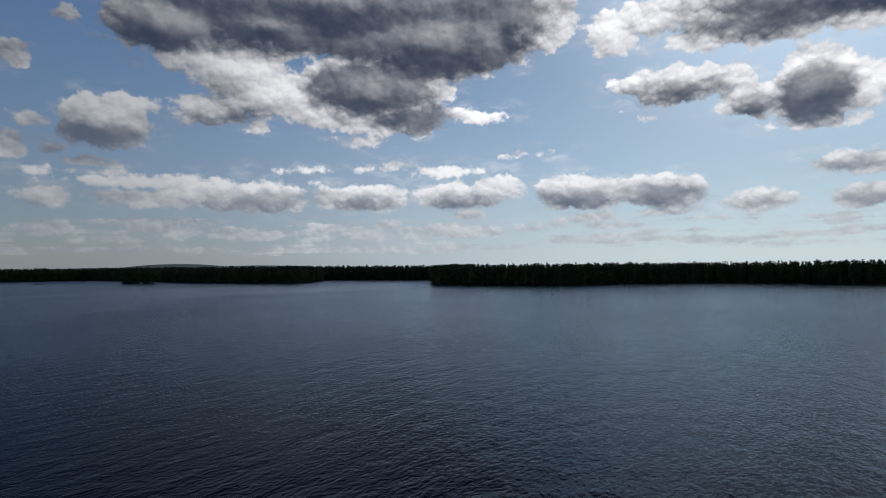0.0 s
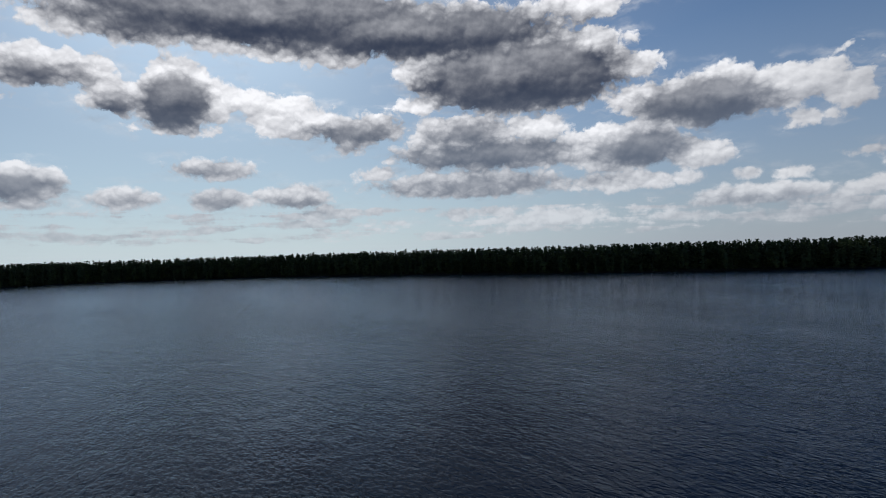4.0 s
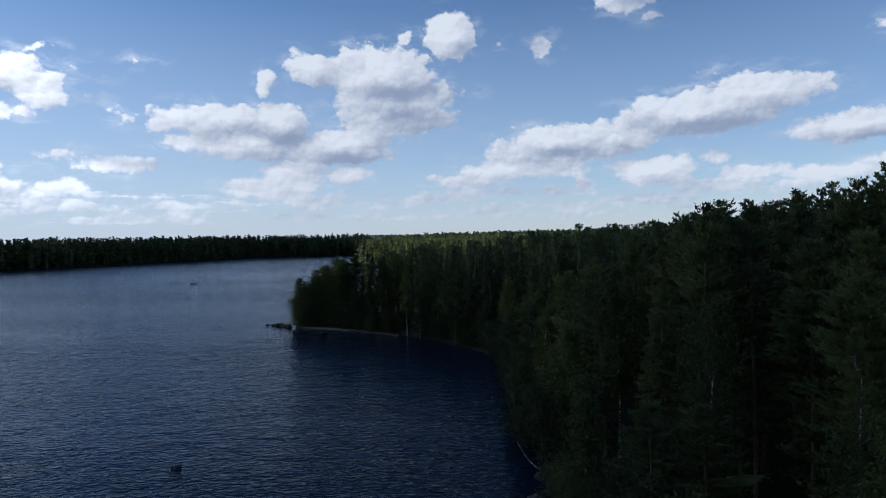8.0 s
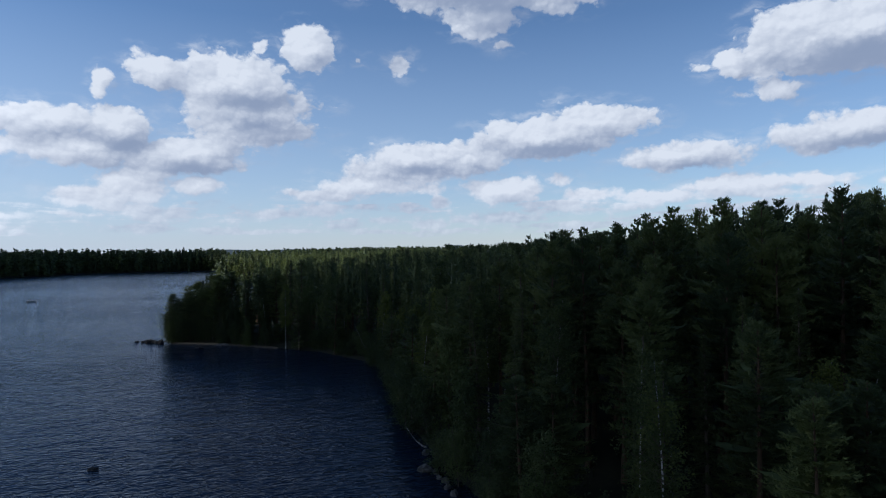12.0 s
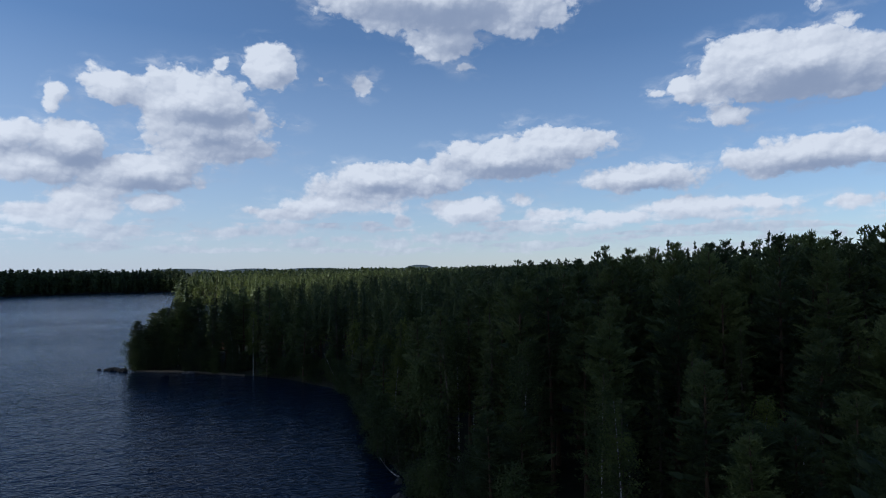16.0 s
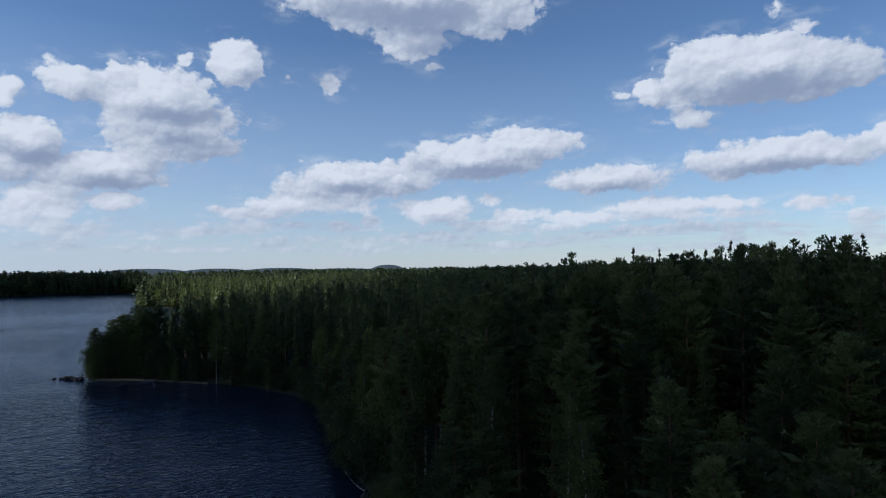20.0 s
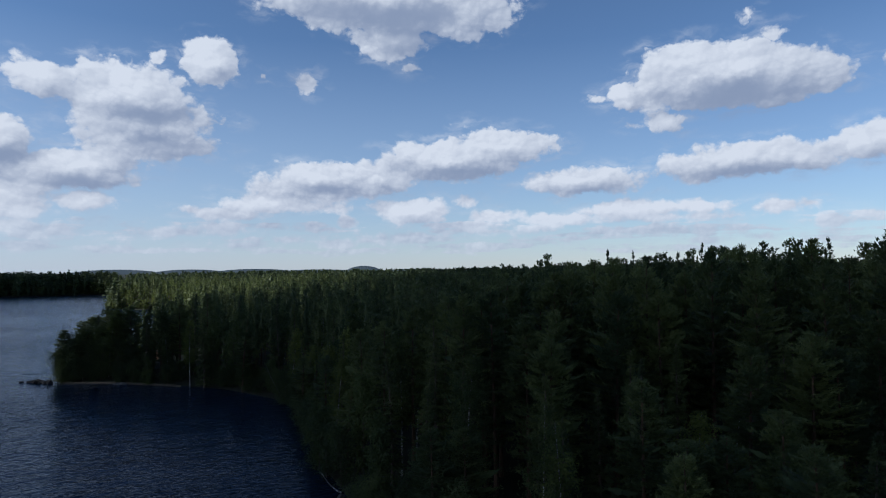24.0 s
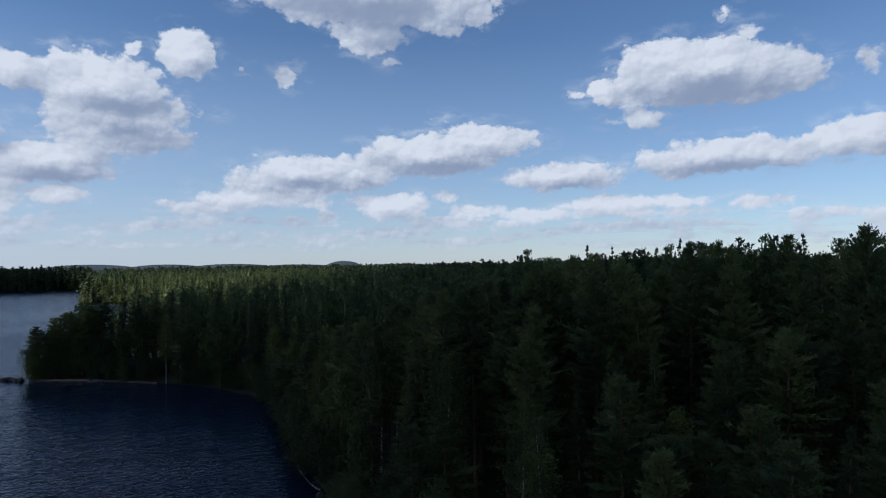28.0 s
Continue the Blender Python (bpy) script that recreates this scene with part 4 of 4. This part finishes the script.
def woods(name, label, spots, heights, kinds, mixes, wide, stems):
    """Many trees joined: trunks and crowns of low build at the spots."""
    vs, fs, ix, at = [], [], [], 0
    for (x, y), h, kind in zip(spots, heights, kinds):
        shapes, unit_h = mixes[kind][int(rng.integers(len(mixes[kind])))]
        s = h / unit_h
        w = (0.6 + 0.4 * s) * wide
        a = rng.uniform(0, 2 * math.pi)
        ca, sa = math.cos(a), math.sin(a)
        z = ground_cache[(x, y)]
        for which, (v, f) in enumerate(shapes):
            if which == 0 and not stems:
                continue
            p = np.empty_like(v)
            p[:, 0], p[:, 1], p[:, 2] = (v[:, 0] * ca - v[:, 1] * sa) * w + x, (v[:, 0] * sa + v[:, 1] * ca) * w + y, v[:, 2] * s + z
            vs.append(p), fs.append(f + at), ix.append(np.full(len(f), which + 2 * kind))
            at += len(v)
    mats = [PINE_BARK, PINE_GREEN, SPRUCE_BARK, SPRUCE_GREEN, BIRCH_BARK, BIRCH_GREEN]
    me = mesh_from(name, np.concatenate(vs), np.concatenate(fs), mats, np.concatenate(ix))
    return tagged(new(name, me), label, "forest", kind="stuff")


def low_mix(size, levels, arms, tufts, each, base=0.3, slim=0.5, variants=5, flat=True, heart=0.6):
    """Low builds of the three kinds."""
    n = range(variants)
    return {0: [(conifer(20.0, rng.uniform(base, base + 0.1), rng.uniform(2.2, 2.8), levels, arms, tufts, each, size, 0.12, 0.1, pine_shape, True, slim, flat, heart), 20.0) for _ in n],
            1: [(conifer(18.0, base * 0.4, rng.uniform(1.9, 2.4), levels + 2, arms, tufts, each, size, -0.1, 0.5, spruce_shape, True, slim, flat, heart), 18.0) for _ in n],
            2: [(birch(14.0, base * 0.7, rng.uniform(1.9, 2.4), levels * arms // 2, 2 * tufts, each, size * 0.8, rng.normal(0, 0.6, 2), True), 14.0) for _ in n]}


def grow(name, label, spots, mixes, share, tall=None, wide=1.0, bare=True, least=0.74):
    global ground_cache
    keys = [(float(x), float(y)) for x, y in spots]
    zs = ground_height(spots[:, 0], spots[:, 1])
    ground_cache = dict(zip(keys, zs.tolist()))
    di = inland(spots[:, 0], spots[:, 1])
    r = rng.random(len(spots))
    edge = (di < 8) & (spots[:, 1] > -300)
    leafy = 0.5 if name != "cape_woods" else 0.12
    kinds = np.where(edge, np.where(r < leafy, 2, np.where(r < 0.75, 1, 0)), np.where(r < share[0], 0, np.where(r < share[1], 1, 2)))
    top = canopy(spots[:, 0], spots[:, 1]) - zs if tall is None else np.full(len(spots), tall)
    h = top * rng.uniform(least, 1.03, len(spots)) * np.where(edge, 0.66 + di * 0.042, 1.0) * np.where(kinds == 2, 0.86, 1.0) + rng.normal(0, 0.5, len(spots))
    return woods(name, label, keys, h, kinds, mixes, wide, bare)


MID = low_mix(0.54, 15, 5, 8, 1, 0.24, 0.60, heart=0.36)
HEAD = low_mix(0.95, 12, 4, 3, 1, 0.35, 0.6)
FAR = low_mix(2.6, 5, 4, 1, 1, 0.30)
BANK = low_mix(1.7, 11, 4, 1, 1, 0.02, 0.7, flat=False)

mid = (d > 1.0) & ~near & (gap > np.where(spots[:, 0] < -48, 2.6, 1.5)) & (far >= 60) & (far < 240) & (bear > -48)
grow("cape_woods", "dark mixed forest of pine spruce and birch on the cape", spots[mid], MID, (0.58, 0.86), least=0.84)

spots = scattered(-270, 420, 150, 720, 5.0)
d = inland(spots[:, 0], spots[:, 1])
far = np.hypot(*(spots - EYE).T)
bear = np.degrees(np.arctan2(-(spots - EYE)[:, 0], (spots - EYE)[:, 1]))
back = (d > 1.0) & (far >= 240) & (far < 480) & (bear > -46) & (bear < 26)
grow("headland_woods", "sunlit green forest on the second headland", spots[back], HEAD, (0.32, 0.42))
back = (d > 1.0) & (far >= 480) & (far < 800) & (bear > -46) & (bear < 26)
grow("inland_woods", "distant forest canopy behind the headland", spots[back][::2], FAR, (0.55, 0.8), 18.0, 1.5, False)

spots = scattered(-235, -60, 140, 500, 2.6)
d = inland(spots[:, 0], spots[:, 1])
grow("shore_bushes", "bushy alders along the waterline of the headland", spots[(d > 0.3) & (d < 6)], BANK, (0.1, 0.2), 8.5, 1.6, False)

spots = scattered(-900, 40, -1420, 720, 4.7)
d = inland(spots[:, 0], spots[:, 1])
bear = np.degrees(np.arctan2(-spots[:, 0], spots[:, 1]))
bank = (d > 0.8) & (d < 42) & (spots[:, 0] < 40) & ((bear > 24) | (spots[:, 1] < 0)) & ~((spots[:, 1] < 380) & (spots[:, 0] > -200) & (spots[:, 1] > -300))
grow("far_bank_woods", "black-green forest wall along the far lake bank", spots[bank], BANK, (0.45, 0.95), 20.4, 2.1, False, 0.86)



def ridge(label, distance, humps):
    """A wooded ridge on the horizon: a long hill with an uneven crest, its haze a glow in the material; humps: degrees
    left of +y, half width, metres high.
    """
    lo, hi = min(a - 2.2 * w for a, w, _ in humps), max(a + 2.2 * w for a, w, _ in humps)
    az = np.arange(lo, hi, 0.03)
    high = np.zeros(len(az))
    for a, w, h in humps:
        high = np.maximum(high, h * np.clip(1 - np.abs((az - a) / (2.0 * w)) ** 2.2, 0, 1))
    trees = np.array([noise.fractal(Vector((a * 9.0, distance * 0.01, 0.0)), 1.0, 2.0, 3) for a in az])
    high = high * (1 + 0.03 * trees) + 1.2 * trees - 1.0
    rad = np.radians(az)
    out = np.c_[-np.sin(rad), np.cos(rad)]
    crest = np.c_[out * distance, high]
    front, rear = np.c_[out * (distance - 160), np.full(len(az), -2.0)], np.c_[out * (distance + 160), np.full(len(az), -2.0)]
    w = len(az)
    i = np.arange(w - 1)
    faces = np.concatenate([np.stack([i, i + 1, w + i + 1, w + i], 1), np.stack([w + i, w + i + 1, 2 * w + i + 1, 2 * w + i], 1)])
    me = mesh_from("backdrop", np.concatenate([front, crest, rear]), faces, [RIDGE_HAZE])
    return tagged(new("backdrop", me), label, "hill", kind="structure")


ridge("wooded hill far across the lake with a blue haze glow", 4300.0, [(161.0, 3.2, 52.0), (154.5, 3.6, 40.0), (167.0, 4.0, 30.0)])
ridge("wooded ridges far beyond the headland with a blue haze glow", 3600.0, [(23.5, 2.2, 29.0), (17.8, 2.0, 28.0), (12.5, 2.4, 29.5), (7.0, 2.6, 25.0), (2.9, 1.05, 44.0), (-2.0, 3.0, 25.0)])

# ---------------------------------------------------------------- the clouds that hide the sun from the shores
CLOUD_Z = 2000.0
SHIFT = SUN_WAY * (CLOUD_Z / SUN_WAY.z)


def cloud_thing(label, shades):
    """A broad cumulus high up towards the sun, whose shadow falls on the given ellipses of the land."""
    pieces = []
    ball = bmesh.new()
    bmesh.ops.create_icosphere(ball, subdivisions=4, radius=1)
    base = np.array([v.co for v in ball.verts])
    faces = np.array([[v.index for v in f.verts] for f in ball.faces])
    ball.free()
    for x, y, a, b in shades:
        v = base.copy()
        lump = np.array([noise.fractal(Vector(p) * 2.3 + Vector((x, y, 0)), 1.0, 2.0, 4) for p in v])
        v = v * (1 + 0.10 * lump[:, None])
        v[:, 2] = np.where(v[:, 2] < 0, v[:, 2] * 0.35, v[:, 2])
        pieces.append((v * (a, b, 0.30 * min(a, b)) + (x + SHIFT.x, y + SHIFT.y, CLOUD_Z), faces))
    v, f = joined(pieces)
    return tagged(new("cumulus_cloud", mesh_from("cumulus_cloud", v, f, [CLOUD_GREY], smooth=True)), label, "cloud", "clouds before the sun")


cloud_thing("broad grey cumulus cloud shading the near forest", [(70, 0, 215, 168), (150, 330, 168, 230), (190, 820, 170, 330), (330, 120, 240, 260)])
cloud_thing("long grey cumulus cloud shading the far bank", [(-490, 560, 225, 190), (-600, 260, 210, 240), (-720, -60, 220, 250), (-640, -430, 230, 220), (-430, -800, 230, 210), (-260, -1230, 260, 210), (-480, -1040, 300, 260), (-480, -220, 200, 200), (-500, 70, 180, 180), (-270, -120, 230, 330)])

# ---------------------------------------------------------------- rocks, stems and boats


def boulder(x, y, z, a, b, c, seed, label, turn=0.0, stone=None):
    bm = bmesh.new()
    bmesh.ops.create_icosphere(bm, subdivisions=3, radius=1)
    for v in bm.verts:
        n = noise.fractal(v.co * 1.3 + Vector((seed * 7.1, seed, 0)), 1.0, 2.0, 4)
        v.co *= 1 + 0.34 * n + 0.16 * math.copysign(abs(n) ** 0.5, n)
        v.co = Vector((v.co.x * a, v.co.y * b, v.co.z * c))
    me = bpy.data.meshes.new("boulder")
    bm.to_mesh(me), bm.free()
    me.materials.append(stone or ROCK)
    ob = tagged(new("boulder", me), label, "rock", "rocks of the shore")
    ob.matrix_world = pose(x, y, z, 0, 0, turn)
    return ob


boulder(-39.1, 45.0, 0.0, 0.44, 0.3, 0.24, 1, "dark wet rock standing alone out of the open water", 0, WET_ROCK)
for n, (x, y, a, c) in enumerate([(-77.5, 124.5, 1.1, 0.6), (-79.3, 125.0, 0.8, 0.5), (-78.4, 124.0, 0.5, 0.5), (-80.2, 124.7, 0.45, 0.3), (-75.5, 123.3, 1.0, 0.7), (-82.0, 125.4, 0.4, 0.25), (-63.3, 117.4, 0.8, 0.25)]):
    boulder(x, y, 0.1, a, a * 0.7, c, 3 + n, "dark wet boulder at the tip of the cape", n * 40, WET_ROCK)
for n, (x, y, a, c) in enumerate([(-7.3, 46.2, 0.8, 0.6), (-7.8, 50.9, 0.6, 0.5), (-6.3, 45.6, 0.5, 0.45), (-5.3, 43.4, 0.45, 0.4), (-5.0, 42.0, 0.4, 0.35), (-4.3, 40.6, 0.5, 0.4), (-5.9, 44.3, 0.35, 0.3)]):
    boulder(x, y, 0.12, a * 0.75, a * 0.55, c * 0.8, 20 + n, "pale grey granite boulder among the shore birches", n * 57)


def leaning_stem(label, foot, tip, r):
    a, b = Vector(foot), Vector(tip)
    pts = [a.lerp(b, t) + Vector((0, 0, -0.35 * math.sin(t * math.pi))) for t in np.linspace(0, 1, 7)]
    rr = [r * (1 - 0.75 * t) for t in np.linspace(0, 1, 7)]
    v, f = joined([cones(np.array(pts[i]), np.array(pts[i + 1]), rr[i], rr[i + 1], 7) for i in range(6)])
    return tagged(new("leaning_trunk", mesh_from("leaning_trunk", v, f, [BIRCH_BARK], smooth=True)), label, "tree trunk", "leaning birches")


leaning_stem("bare white birch trunk leaning out over the water", (-7.8, 51.5, 0.5), (-10.2, 53.8, 2.0), 0.10)
leaning_stem("thin white birch trunk leaning from the cove", (-23.0, 102.5, 0.3), (-26.2, 102.0, 7.0), 0.06)
boulder(-59.6, 120.6, 0.1, 1.2, 0.5, 0.35, 41, "long pale stone lying at the waterline of the cape", 10)


def sand_strip(label, line, wide):
    """A narrow beach that slopes from the waterline up to the first trees."""
    a = np.array(line, float)
    fine = np.concatenate([np.linspace(p, q, 9)[:-1] for p, q in zip(a[:-1], a[1:])] + [a[-1:]])
    way = unit(np.gradient(fine, axis=0))
    out = np.c_[way[:, 1], -way[:, 0]]
    n = len(fine)
    w = wide * (0.55 + 0.45 * np.sin(np.linspace(0, math.pi, n))) * rng.uniform(0.7, 1.2, n)
    inner = np.c_[fine + out * w[:, None], 0.30 + rng.uniform(-0.05, 0.08, n)]
    rim = np.c_[fine - out * 0.1, np.full(n, 0.04)]
    toe = np.c_[fine + out * 0.2, np.full(n, -0.25)]
    i = np.arange(n - 1)
    faces = np.concatenate([np.stack([i + k * n, i + 1 + k * n, i + 1 + (k + 1) * n, i + (k + 1) * n], 1) for k in (0, 1)])
    return tagged(new("beach", mesh_from("beach", np.concatenate([inner, rim, toe]), faces, [SAND], smooth=True)), label, "beach", kind="structure")


sand_strip("thin damp brown sand beach under cape trees", [(-73, 123.4), (-66, 122.6), (-60, 121.4), (-52, 118.8), (-46, 116.6)], -0.5)


def boat(x, y, turn, length, paint, label):
    """An open boat with a pointed bow, thwarts and an outboard motor."""
    top = tagged(new("motor_boat"), label, "boat", "boats on the lake")
    top.matrix_basis = pose(x, y, 0.0, 0, 0, turn)
    n, w, h = 12, length * 0.18, 0.55
    verts, faces = [], []
    for i in range(n + 1):
        t = i / n
        b = w * min(1.0, (1 - t) * 2.6) ** 0.6 if t > 0.5 else w * (0.85 + 0.3 * t)
        sheer = h + 0.25 * t**2
        for sx, z in ((-1, sheer), (-0.75, -0.12), (0.75, -0.12), (1, sheer)):
            verts.append(((t - 0.5) * length, sx * b, z))
    for i in range(n):
        for j in range(3):
            a = 4 * i + j
            faces.append((a, a + 1, a + 5, a + 4))
    me = mesh_from("hull", verts, faces, [paint])
    hull = new("hull", me)
    hull.modifiers.new("thick", "SOLIDIFY").thickness = 0.05
    hull.parent = top
    for px, name, size in ((-0.18, "thwart", (0.25, w * 1.8, 0.05)), (0.12, "thwart", (0.25, w * 1.7, 0.05)), (-0.53, "outboard_motor", (0.35, 0.3, 0.9))):
        bm = bmesh.new()
        bmesh.ops.create_cube(bm, size=1)
        bmesh.ops.scale(bm, vec=size, verts=bm.verts)
        bmesh.ops.bevel(bm, geom=bm.edges, offset=0.02, segments=1, affect="EDGES")
        me = bpy.data.meshes.new(name)
        bm.to_mesh(me), bm.free()
        me.materials.append(paint if name == "thwart" else HULL)
        ob = new(name, me)
        ob.parent = top
        ob.location = (px * length, 0, 0.42)
    return top


boat(-355, -270.5, 40, 5.2, HULL, "small dark open motor boat far out")
boat(-192, 235, 60, 3.0, PALE_HULL, "small pale grey open boat off the cape")
boat(-161, -1018, 10, 8.0, HULL, "dark boat anchored near the far bank")
boat(-240, -1118, 10, 7.0, HULL, "dark boat anchored near the far bank")
